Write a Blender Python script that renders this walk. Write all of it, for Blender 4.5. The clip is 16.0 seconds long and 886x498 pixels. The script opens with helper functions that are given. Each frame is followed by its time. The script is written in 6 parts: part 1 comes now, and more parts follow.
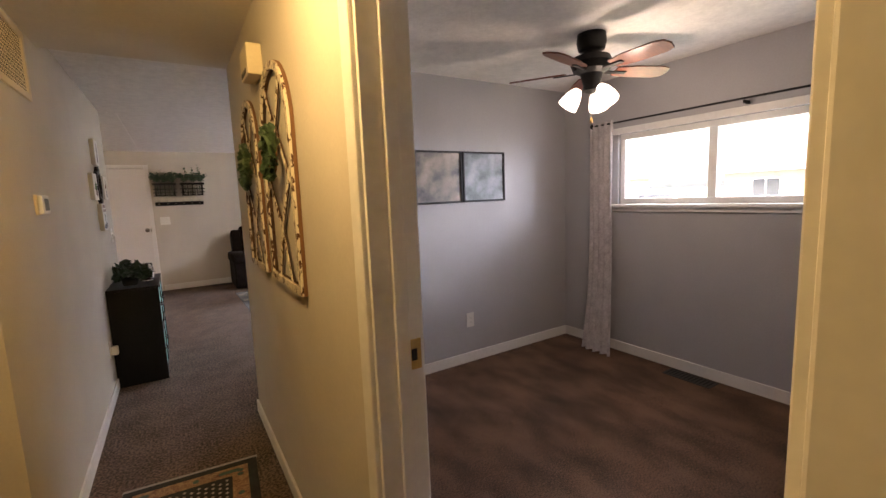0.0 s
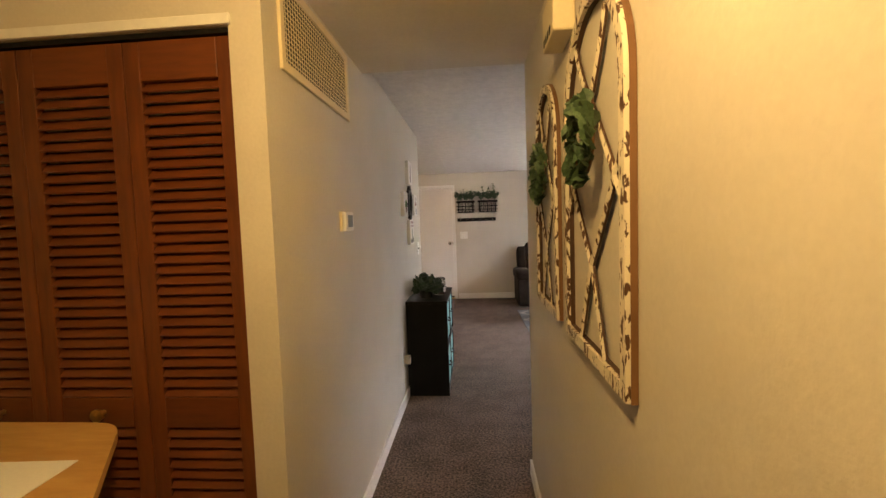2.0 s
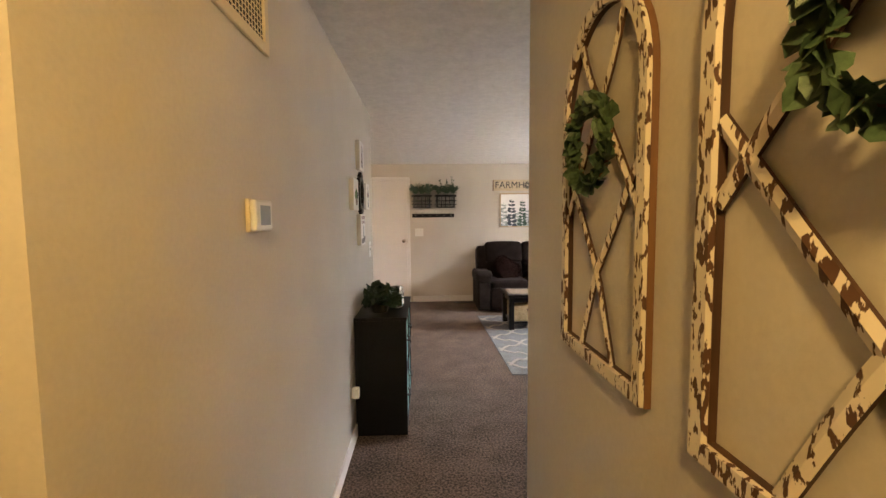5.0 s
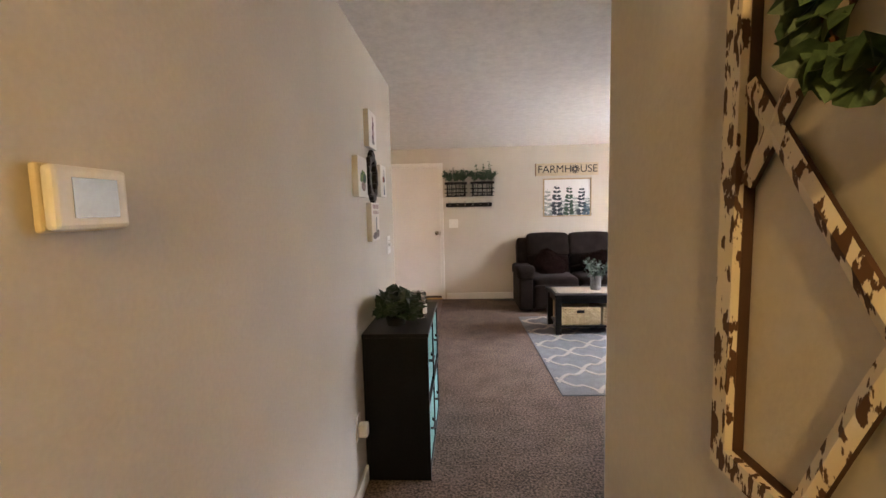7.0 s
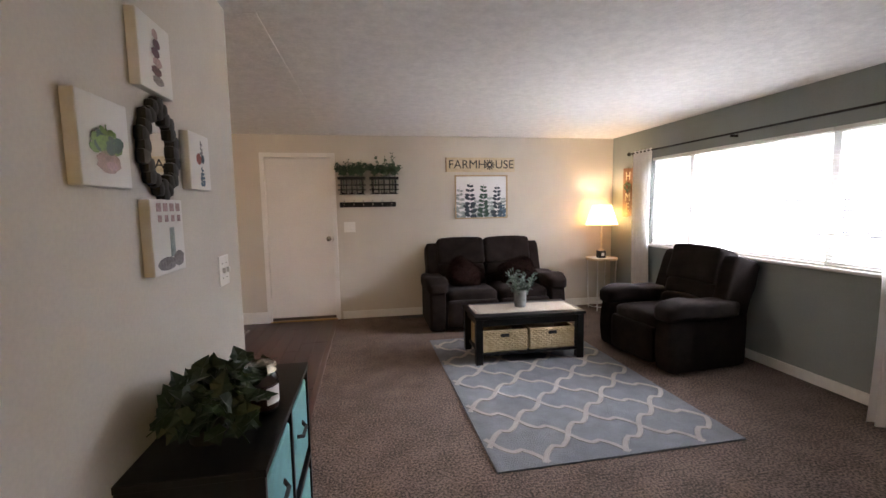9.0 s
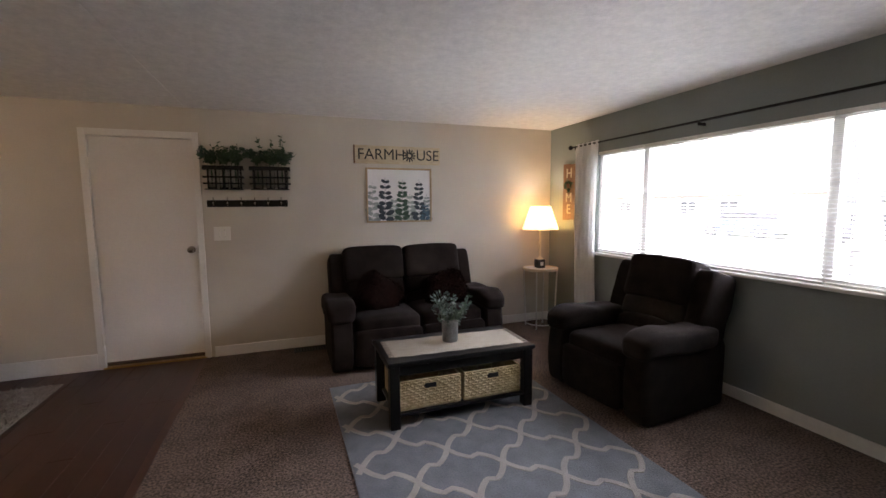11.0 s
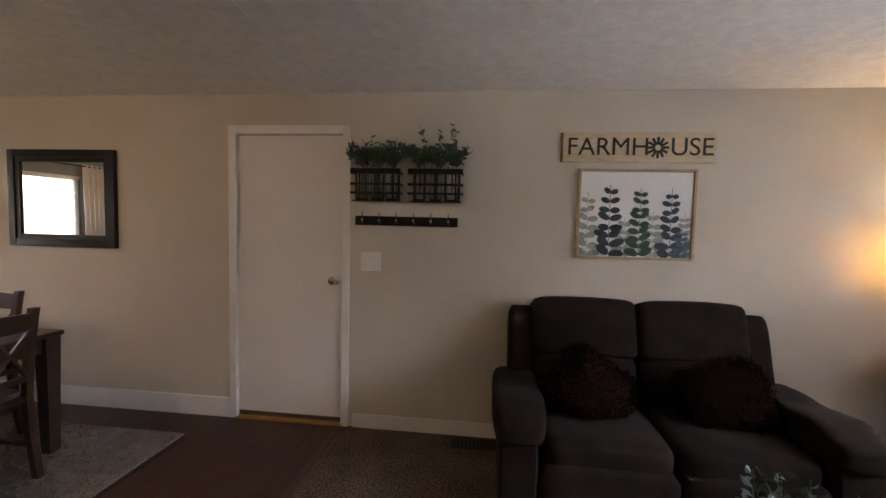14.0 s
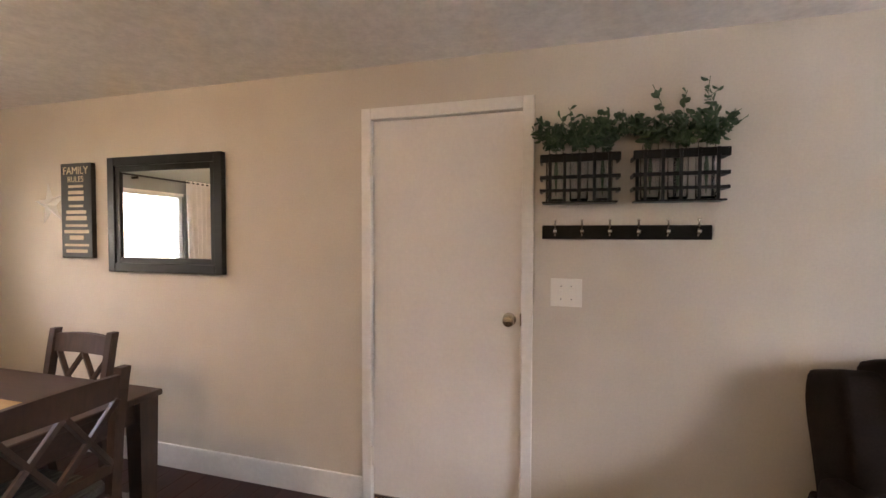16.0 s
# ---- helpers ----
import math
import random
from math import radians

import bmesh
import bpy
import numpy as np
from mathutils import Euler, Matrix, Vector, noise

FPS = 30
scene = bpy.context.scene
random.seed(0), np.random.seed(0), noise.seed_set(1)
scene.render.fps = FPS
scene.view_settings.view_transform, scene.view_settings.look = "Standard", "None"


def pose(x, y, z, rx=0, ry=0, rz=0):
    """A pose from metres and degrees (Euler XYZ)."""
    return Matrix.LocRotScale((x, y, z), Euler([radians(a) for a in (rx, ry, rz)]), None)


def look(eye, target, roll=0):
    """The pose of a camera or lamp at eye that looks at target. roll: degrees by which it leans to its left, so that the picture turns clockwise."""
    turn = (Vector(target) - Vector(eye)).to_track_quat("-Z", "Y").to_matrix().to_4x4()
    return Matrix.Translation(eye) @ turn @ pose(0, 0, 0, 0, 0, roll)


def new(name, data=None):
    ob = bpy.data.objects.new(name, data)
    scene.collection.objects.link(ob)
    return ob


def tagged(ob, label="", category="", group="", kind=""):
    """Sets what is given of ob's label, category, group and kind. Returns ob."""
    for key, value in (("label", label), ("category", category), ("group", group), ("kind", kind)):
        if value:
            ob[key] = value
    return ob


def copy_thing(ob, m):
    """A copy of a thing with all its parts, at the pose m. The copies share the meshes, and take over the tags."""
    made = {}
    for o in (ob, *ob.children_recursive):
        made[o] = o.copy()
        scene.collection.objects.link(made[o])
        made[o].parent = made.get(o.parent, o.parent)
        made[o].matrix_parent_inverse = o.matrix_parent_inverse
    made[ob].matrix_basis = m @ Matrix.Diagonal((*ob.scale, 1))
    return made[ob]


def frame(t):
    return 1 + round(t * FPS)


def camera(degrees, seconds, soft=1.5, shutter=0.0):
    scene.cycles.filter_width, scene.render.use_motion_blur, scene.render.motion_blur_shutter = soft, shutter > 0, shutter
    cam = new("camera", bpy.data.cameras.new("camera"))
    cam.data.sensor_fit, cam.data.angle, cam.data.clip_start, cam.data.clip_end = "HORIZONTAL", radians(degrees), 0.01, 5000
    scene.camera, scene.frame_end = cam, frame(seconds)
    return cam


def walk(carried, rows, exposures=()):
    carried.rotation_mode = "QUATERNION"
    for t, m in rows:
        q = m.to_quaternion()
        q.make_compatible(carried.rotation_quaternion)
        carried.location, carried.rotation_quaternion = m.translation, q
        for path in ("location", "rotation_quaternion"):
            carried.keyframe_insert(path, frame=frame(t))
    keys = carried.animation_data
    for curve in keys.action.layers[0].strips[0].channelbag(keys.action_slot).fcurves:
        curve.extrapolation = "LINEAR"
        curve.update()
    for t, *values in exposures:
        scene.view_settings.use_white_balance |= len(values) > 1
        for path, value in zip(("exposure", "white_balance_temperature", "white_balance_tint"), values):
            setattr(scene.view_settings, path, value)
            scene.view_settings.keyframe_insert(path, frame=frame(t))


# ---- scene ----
cam = camera(92.6, 16.0)
PATH = [
    (0, (0.245, 0.211, 1.396), (1.301, 1.891, 1.148), -2.3),
    (0.5, (0.276, 0.419, 1.373), (0.955, 2.277, 1.077), -2.1),
    (1, (0.264, 0.623, 1.399), (0.673, 2.572, 1.219), -2.3),
    (1.5, (0.277, 0.778, 1.404), (0.297, 2.775, 1.281), -2.6),
    (2, (0.326, 0.905, 1.407), (0.171, 2.895, 1.284), -1.9),
    (2.5, (0.334, 0.979, 1.397), (0.082, 2.957, 1.242), -2.1),
    (3, (0.286, 1.081, 1.401), (0.172, 3.071, 1.238), -0.9),
    (5.5, (0.205, 1.715, 1.42), (0.292, 3.707, 1.272), -0.5),
    (6, (0.216, 1.867, 1.412), (0.201, 3.858, 1.222), -1.2),
    (6.5, (0.272, 2.047, 1.416), (0.112, 4.035, 1.271), -1.3),
    (7, (0.273, 2.196, 1.404), (0.172, 4.185, 1.213), -1.3),
    (7.5, (0.237, 2.431, 1.415), (0.33, 4.418, 1.213), -1.5),
    (8, (0.243, 2.674, 1.394), (0.342, 4.661, 1.185), -1.3),
    (8.5, (0.293, 2.965, 1.409), (0.316, 4.961, 1.291), -2.1),
    (9, (0.351, 3.222, 1.413), (0.693, 5.183, 1.212), -0.9),
    (9.5, (0.415, 3.455, 1.413), (1.096, 5.33, 1.28), -0.7),
    (12, (0.933, 4.79, 1.398), (1.622, 6.65, 1.146), -0.3),
    (12.5, (1.056, 5.051, 1.371), (1.898, 6.851, 1.14), 0.4),
    (13, (1.119, 5.327, 1.41), (1.801, 7.2, 1.254), -0.2),
    (13.5, (1.082, 5.619, 1.44), (1.309, 7.605, 1.382), 1.2),
    (14, (0.926, 5.858, 1.446), (0.701, 7.841, 1.322), 1.4),
    (14.5, (0.649, 6.026, 1.408), (0.299, 7.993, 1.308), 0.6),
    (15, (0.42, 6.18, 1.439), (-0.14, 8.099, 1.367), 0.2),
    (15.5, (0.241, 6.438, 1.405), (-0.49, 8.299, 1.347), 0.3),
    (16, (0.091, 6.636, 1.428), (-0.447, 8.562, 1.368), 0.2),
]
EXPOSURES = [(0, 3.55, 6600, 21), (1, 3.7, 6850, 18), (2.5, 3.9, 6850, 17), (4, 3.95, 6900, 17), (5.5, 4.12, 7000, 17), (6.5, 4.12, 6750, 18), (7, 4.1, 6600, 19), (8.5, 4.15, 6380, 18), (9.0, 3.6, 6300, 19), (9.5, 3.35, 6250, 19),
             (12, 2.68, 6300, 19), (13, 2.68, 6350, 20), (14.5, 3.1, 6500, 20), (15.2, 3.75, 6450, 21), (16, 3.9, 6450, 21)]
walk(cam, [(t, look(eye, target, roll)) for t, eye, target, roll in PATH], EXPOSURES)

# ---- plan, metres ----
XL, XR, YF, XW = -0.257, 0.605, 8.667, 3.703      # hall walls, far wall, window wall
CEIL, HALL_CEIL = 2.30, 2.22
HALL_END, LEFT_END, CLOSET_Y = 3.19, 5.35, 2.09
BX, BY = 3.41, 3.02                                # bedroom window wall, picture wall
DX = -3.90                                         # dining window wall
SOUTH = -1.6
WY0, WY1, WZ0, WZ1 = 5.20, 7.83, 0.92, 1.945        # living window
BWY0, BWY1, BWZ0, BWZ1 = 0.70, 2.45, 1.27, 1.84    # bedroom window
DWY0, DWY1, DWZ0, DWZ1 = 6.95, 8.25, 1.13, 1.88    # dining window

# ---- light ----
world = bpy.data.worlds.new("sky")
scene.world = world
world.use_nodes = True
wn = world.node_tree.nodes
sky = wn.new("ShaderNodeTexSky")
sky.sky_type, sky.sun_disc = "NISHITA", False
sky.sun_elevation, sky.sun_rotation = radians(41), radians(214)
sky.air_density, sky.dust_density, sky.ozone_density = 1.0, 4.0, 1.0
wn["Background"].inputs["Strength"].default_value = 0.15
world.node_tree.links.new(sky.outputs[0], wn["Background"].inputs["Color"])


def lamp(name, kind, m, watts, color, **extra):
    data = bpy.data.lights.new(name, kind)
    data.energy, data.color = watts, color
    for k, v in extra.items():
        setattr(data, k, v)
    ob = new(name, data)
    ob.matrix_world = m
    return ob


lamp("sun", "SUN", look((0, 0, 0), (0.5, 0.75, -0.8)), 5.0, (1, 0.96, 0.9), angle=radians(3))
# added area lamps outside the windows stand in for sky and ground light
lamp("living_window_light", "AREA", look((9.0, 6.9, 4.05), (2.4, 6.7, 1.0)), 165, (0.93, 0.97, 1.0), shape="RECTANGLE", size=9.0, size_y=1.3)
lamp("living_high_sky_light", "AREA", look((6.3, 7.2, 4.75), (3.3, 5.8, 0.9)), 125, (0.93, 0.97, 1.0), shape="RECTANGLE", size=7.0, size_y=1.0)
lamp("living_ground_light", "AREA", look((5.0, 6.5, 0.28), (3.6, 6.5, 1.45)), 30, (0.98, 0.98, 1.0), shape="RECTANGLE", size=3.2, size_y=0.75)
lamp("bedroom_window_light", "AREA", look((5.4, -0.5, 2.0), (2.0, 2.8, 1.25)), 15, (0.82, 0.9, 1.0), shape="RECTANGLE", size=1.5, size_y=0.9)
lamp("dining_window_light", "AREA", look((-4.6, 7.3, 2.4), (-3.0, 7.3, 0.9)), 9, (0.93, 0.97, 1.0), shape="RECTANGLE", size=1.3, size_y=0.8)
WARM = (1.0, 0.68, 0.25)
lamp("hall_bulb", "POINT", pose(0.17, 1.15, 2.06), 2.95, WARM, shadow_soft_size=0.07)
lamp("table_lamp_bulb", "POINT", pose(3.41, 8.42, 1.26), 2.9, (1.0, 0.75, 0.48), shadow_soft_size=0.035)
lamp("dining_bulb", "POINT", pose(-2.3, 6.5, 2.12), 3.6, (1.0, 0.68, 0.36), shadow_soft_size=0.06)
lamp("fan_bulb", "POINT", pose(2.53, 1.80, 1.80), 1.0, (1.0, 0.8, 0.6), shadow_soft_size=0.04)


# ---- materials ----
def material(name, color, rough=0.6, metal=0.0, vary=0.10, scale=6.0, grain=120.0, bump=0.15, depth=0.002, fine_share=0.45, second=None, stretch=(1, 1, 1), island=0.0, **extra):
    """Principled surface with broad variation, fine grain and relief."""
    m = bpy.data.materials.new(name)
    m.use_nodes = True
    nt = m.node_tree
    n, l = nt.nodes, nt.links
    b = n["Principled BSDF"]
    tc, mp = n.new("ShaderNodeTexCoord"), n.new("ShaderNodeMapping")
    mp.inputs["Scale"].default_value = stretch
    l.new(tc.outputs["Object"], mp.inputs[0])
    big, fine, ramp = n.new("ShaderNodeTexNoise"), n.new("ShaderNodeTexNoise"), n.new("ShaderNodeValToRGB")
    big.inputs["Scale"].default_value, big.inputs["Detail"].default_value = scale, 5
    fine.inputs["Scale"].default_value, fine.inputs["Detail"].default_value = grain, 3
    l.new(mp.outputs[0], big.inputs["Vector"]), l.new(mp.outputs[0], fine.inputs["Vector"])
    mix = n.new("ShaderNodeMath")
    mix.operation = "MULTIPLY_ADD"
    mix.inputs[1].default_value = fine_share
    l.new(fine.outputs[0], mix.inputs[0])
    half = n.new("ShaderNodeMath")
    half.operation = "MULTIPLY"
    half.inputs[1].default_value = 1 - fine_share
    l.new(big.outputs[0], half.inputs[0]), l.new(half.outputs[0], mix.inputs[2])
    other = second or [c * (1 - 2 * vary) for c in color]
    light = color if second else [min(1, c * (1 + vary)) for c in color]
    ramp.color_ramp.elements[0].position, ramp.color_ramp.elements[1].position = 0.36, 0.64
    ramp.color_ramp.elements[0].color, ramp.color_ramp.elements[1].color = (*other, 1), (*light, 1)
    l.new(mix.outputs[0], ramp.inputs[0])
    out = ramp.outputs[0]
    if island:
        info, hsv, rng = n.new("ShaderNodeObjectInfo"), n.new("ShaderNodeHueSaturation"), n.new("ShaderNodeMapRange")
        rng.inputs["To Min"].default_value, rng.inputs["To Max"].default_value = 1 - island, 1 + island
        l.new(info.outputs["Random"], rng.inputs[0]), l.new(rng.outputs[0], hsv.inputs["Value"]), l.new(out, hsv.inputs["Color"])
        out = hsv.outputs[0]
    l.new(out, b.inputs["Base Color"])
    b.inputs["Roughness"].default_value, b.inputs["Metallic"].default_value = rough, metal
    bp = n.new("ShaderNodeBump")
    bp.inputs["Strength"].default_value, bp.inputs["Distance"].default_value = bump, depth
    l.new(fine.outputs[0], bp.inputs["Height"]), l.new(bp.outputs[0], b.inputs["Normal"])
    for k, v in extra.items():
        b.inputs[k.replace("_", " ")].default_value = v
    return m


def glow(name, color, strength):
    m = material(name, (0.9, 0.87, 0.8), 0.5)
    b = m.node_tree.nodes["Principled BSDF"]
    b.inputs["Emission Color"].default_value, b.inputs["Emission Strength"].default_value = (*color, 1), strength
    return m


def glass(name, tint=(1, 1, 1), rough=0.0):
    m = bpy.data.materials.new(name)
    m.use_nodes = True
    b = m.node_tree.nodes["Principled BSDF"]
    b.inputs["Base Color"].default_value = (*tint, 1)
    b.inputs["Transmission Weight"].default_value, b.inputs["Roughness"].default_value, b.inputs["IOR"].default_value = 1, rough, 1.45
    return m


WALL = material("wall_paint", (0.60, 0.55, 0.47), 0.75, vary=0.03, scale=3, grain=90, bump=0.22, depth=0.003)
GREEN = material("green_grey_wall_paint", (0.265, 0.29, 0.27), 0.75, vary=0.03, scale=3, grain=90, bump=0.2, depth=0.003)
GREY = material("grey_wall_paint", (0.42, 0.41, 0.42), 0.75, vary=0.03, scale=3, grain=90, bump=0.2, depth=0.003)
CEILING = material("ceiling_paint", (0.84, 0.81, 0.77), 0.85, vary=0.05, scale=14, grain=55, bump=0.5, depth=0.006)
SMOOTH_CEILING = material("hall_ceiling_paint", (0.72, 0.66, 0.56), 0.8, vary=0.03, scale=4, grain=60, bump=0.2, depth=0.003)
TRIM = material("white_trim_paint", (0.80, 0.78, 0.74), 0.4, vary=0.03, scale=5, grain=40, bump=0.06)
DOOR = material("white_door_paint", (0.78, 0.75, 0.71), 0.45, vary=0.025, scale=2, grain=60, bump=0.05)
CARPET = material("brown_carpet", (0.185, 0.128, 0.098), 0.97, fine_share=0.78, scale=5.0, grain=78, bump=0.8, depth=0.010, second=(0.040, 0.027, 0.020))
BED_CARPET = material("bedroom_carpet", (0.21, 0.115, 0.068), 0.97, fine_share=0.55, scale=3.4, grain=130, bump=0.9, depth=0.012, second=(0.055, 0.031, 0.019), stretch=(1.6, 0.8, 1))
for _c in (CARPET, BED_CARPET):
    _r = [n for n in _c.node_tree.nodes if n.type == "VALTORGB"][0]
    _r.color_ramp.elements[0].position, _r.color_ramp.elements[1].position = 0.41, 0.59
WOOD_FLOOR = material("cherry_floor_wood", (0.055, 0.017, 0.011), 0.34, scale=3, grain=60, bump=0.05, second=(0.028, 0.008, 0.006), stretch=(6, 0.6, 1), island=0.12, Specular_IOR_Level=0.35)
CLOSET = material("red_stained_wood", (0.17, 0.046, 0.010), 0.42, scale=5, grain=50, bump=0.08, second=(0.09, 0.022, 0.006), stretch=(1, 1, 0.15))
SLAT = material("red_stained_slat_wood", (0.165, 0.044, 0.010), 0.42, scale=5, grain=50, bump=0.08, second=(0.085, 0.021, 0.006), stretch=(0.15, 1, 1))
BLACK = material("black_painted_wood", (0.007, 0.0068, 0.007), 0.42, vary=0.2, scale=5, grain=70, bump=0.06, Specular_IOR_Level=0.25)
IRON = material("black_iron", (0.02, 0.019, 0.018), 0.5, 0.6, vary=0.2, scale=20, grain=150, bump=0.1)
SOFA = material("dark_brown_suede", (0.021, 0.0145, 0.0122), 0.9, scale=9, grain=160, bump=0.35, depth=0.004, second=(0.0095, 0.0064, 0.0054), Specular_IOR_Level=0.08, Sheen_Weight=0.03, Sheen_Roughness=0.4)
DARK = material("dark_gap", (0.01, 0.01, 0.01), 0.9)
SLAT_WHITE = material("white_blind_slat", (0.55, 0.55, 0.54), 0.5, vary=0.02, bump=0.02)
WHITE = material("white_plastic", (0.78, 0.76, 0.70), 0.4, vary=0.02, bump=0.02)
CREAM = material("cream_plastic", (0.72, 0.62, 0.42), 0.45, vary=0.03, bump=0.02)
CHROME = material("brushed_nickel", (0.55, 0.52, 0.48), 0.25, 1.0, vary=0.05, bump=0.03)
BRASS = material("brass", (0.62, 0.42, 0.16), 0.3, 1.0, vary=0.1, bump=0.03)
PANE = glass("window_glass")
# a translucent share paints glare into the panes, washing the outside towards white
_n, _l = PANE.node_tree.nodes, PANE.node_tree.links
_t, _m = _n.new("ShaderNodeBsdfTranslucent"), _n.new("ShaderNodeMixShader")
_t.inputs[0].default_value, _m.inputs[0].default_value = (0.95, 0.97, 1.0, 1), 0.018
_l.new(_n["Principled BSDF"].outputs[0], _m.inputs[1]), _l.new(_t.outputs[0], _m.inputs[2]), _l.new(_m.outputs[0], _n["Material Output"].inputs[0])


# ---- mesh helpers ----
def box(bm, lo, hi, m=None, bevel=0.0, seg=2):
    lo, hi = Vector(lo), Vector(hi)
    size = hi - lo
    got = bmesh.ops.create_cube(bm, size=1.0, matrix=Matrix.Translation((lo + hi) / 2) @ Matrix.Diagonal((*size, 1)))
    vs = got["verts"]
    if bevel:
        es = list({e for v in vs for e in v.link_edges})
        vs = [v for v in bmesh.ops.bevel(bm, geom=es, offset=min(bevel, 0.49 * min(size)), segments=seg, profile=0.5, affect="EDGES")["verts"]] + [v for v in vs if v.is_valid]
    if m is not None:
        bmesh.ops.transform(bm, matrix=m, verts=list(set(vs)))
    return bm


def rod(bm, a, b, r, r2=None, seg=12, caps=True):
    a, b = Vector(a), Vector(b)
    d = b - a
    m = Matrix.Translation((a + b) / 2) @ d.to_track_quat("Z", "Y").to_matrix().to_4x4()
    bmesh.ops.create_cone(bm, cap_ends=caps, segments=seg, radius1=r, radius2=r if r2 is None else r2, depth=d.length, matrix=m)
    return bm


def lathe(bm, profile, centre=(0, 0, 0), seg=24, m=None):
    """Turns (radius, height) pairs about a vertical axis."""
    rings = []
    for r, z in profile:
        ring = []
        for i in range(seg):
            a = 2 * math.pi * i / seg
            v = Vector((r * math.cos(a), r * math.sin(a), z)) + Vector(centre)
            ring.append(bm.verts.new(m @ v if m else v))
        rings.append(ring)
    for p, q in zip(rings, rings[1:]):
        for i in range(seg):
            j = (i + 1) % seg
            bm.faces.new((p[i], p[j], q[j], q[i]))
    if profile[0][0] > 1e-4:
        bm.faces.new(rings[0][::-1])
    if profile[-1][0] > 1e-4:
        bm.faces.new(rings[-1])
    return bm


def sweep(bm, pts, r, seg=8):
    """A round bar along a line of points."""
    pts = [Vector(p) for p in pts]
    rings = []
    for i, p in enumerate(pts):
        d = (pts[min(i + 1, len(pts) - 1)] - pts[max(i - 1, 0)]).normalized()
        q = d.to_track_quat("Z", "Y")
        rings.append([bm.verts.new(p + q @ Vector((r * math.cos(2 * math.pi * k / seg), r * math.sin(2 * math.pi * k / seg), 0))) for k in range(seg)])
    for p, q in zip(rings, rings[1:]):
        for i in range(seg):
            j = (i + 1) % seg
            bm.faces.new((p[i], p[j], q[j], q[i]))
    bm.faces.new(rings[0][::-1]), bm.faces.new(rings[-1])
    return bm


def cushion(bm, lo, hi, m=None, puff=0.3, n=8):
    """A soft rounded block."""
    lo, hi = Vector(lo), Vector(hi)
    c, h = (lo + hi) / 2, (hi - lo) / 2
    start = len(bm.verts)
    tmp = bmesh.new()
    bmesh.ops.create_cube(tmp, size=2.0)
    bmesh.ops.subdivide_edges(tmp, edges=tmp.edges[:], cuts=n, use_grid_fill=True)
    k = 1 / puff
    for v in tmp.verts:
        p = v.co
        s = sum(abs(t) ** (2 * k) for t in p) ** (1 / (2 * k))
        q = p / s
        v.co = c + Vector((q.x * h.x, q.y * h.y, q.z * h.z))
    if m is not None:
        bmesh.ops.transform(tmp, matrix=m, verts=tmp.verts[:])
    table = {}
    for v in tmp.verts:
        table[v] = bm.verts.new(v.co)
    for f in tmp.faces:
        bm.faces.new([table[v] for v in f.verts])
    tmp.free()
    return bm


def part(name, bm, mat, parent=None, label="", smooth=False):
    me = bpy.data.meshes.new(name)
    bmesh.ops.recalc_face_normals(bm, faces=bm.faces[:])
    bm.to_mesh(me)
    bm.free()
    me.materials.append(mat)
    if smooth:
        me.shade_smooth()
        me.set_sharp_from_angle(angle=radians(40))
    ob = new(name, me)
    if parent is not None:
        ob.parent = parent
    if label:
        ob["label"] = label
    if name in ("stems", "foliage", "weave", "fringe"):
        ob["kind"] = "stuff"
    return ob


def thing(name, label, category, at=(0, 0, 0), rz=0.0, group="", kind=""):
    ob = new(name)
    ob.empty_display_size = 0.05
    ob.matrix_world = pose(*at, 0, 0, rz)
    return tagged(ob, label, category, group, kind)


def solid(name, boxes, mat, label, category, kind="structure", bevel=0.0):
    bm = bmesh.new()
    for lo, hi in boxes:
        box(bm, lo, hi, bevel=bevel)
    return tagged(part(name, bm, mat), label, category, kind=kind)


def B():
    return bmesh.new()


# ---- structure ----
T = 0.12
solid("carpet_floor", [((-0.075, LEFT_END, -0.1), (XW, YF, 0)), ((XL, 2.0, -0.1), (XR, HALL_END, 0)), ((XL, HALL_END, -0.1), (XW, LEFT_END, 0)), ((-1.9, SOUTH, -0.1), (XR + 0.06, 2.0, 0))], CARPET, "worn brown cut-pile carpet with trodden marks", "carpet")
solid("bedroom_floor", [((XR + 0.06, SOUTH, -0.1), (BX, BY, 0))], BED_CARPET, "brown bedroom carpet with vacuum marks", "carpet")
solid("subfloor", [((DX, 3.6, -0.12), (-0.075, YF, -0.02))], DARK, "dark base beneath the plank floor", "floor")
# ceilings
solid("ceiling", [((DX - T, HALL_END + 0.001, CEIL), (XW + T, YF + T, CEIL + 0.1)), ((DX - T, 3.3, CEIL), (XL - T, HALL_END + 0.001, CEIL + 0.1))], CEILING, "white textured living and dining ceiling", "ceiling")
solid("hall_ceiling", [((-2.0, SOUTH, HALL_CEIL), (XR + 0.055, HALL_END, HALL_CEIL + 0.18))], SMOOTH_CEILING, "smooth lowered hall ceiling", "ceiling")
solid("bedroom_ceiling", [((XR + 0.055, SOUTH, CEIL), (BX + T, BY + 0.07, CEIL + 0.1))], CEILING, "white bedroom ceiling", "ceiling")
solid("ceiling_seam", [((-0.20, LEFT_END, CEIL - 0.003), (-0.12, YF, CEIL + 0.001))], CEILING, "plastered seam where two ceilings join", "ceiling", bevel=0.002)
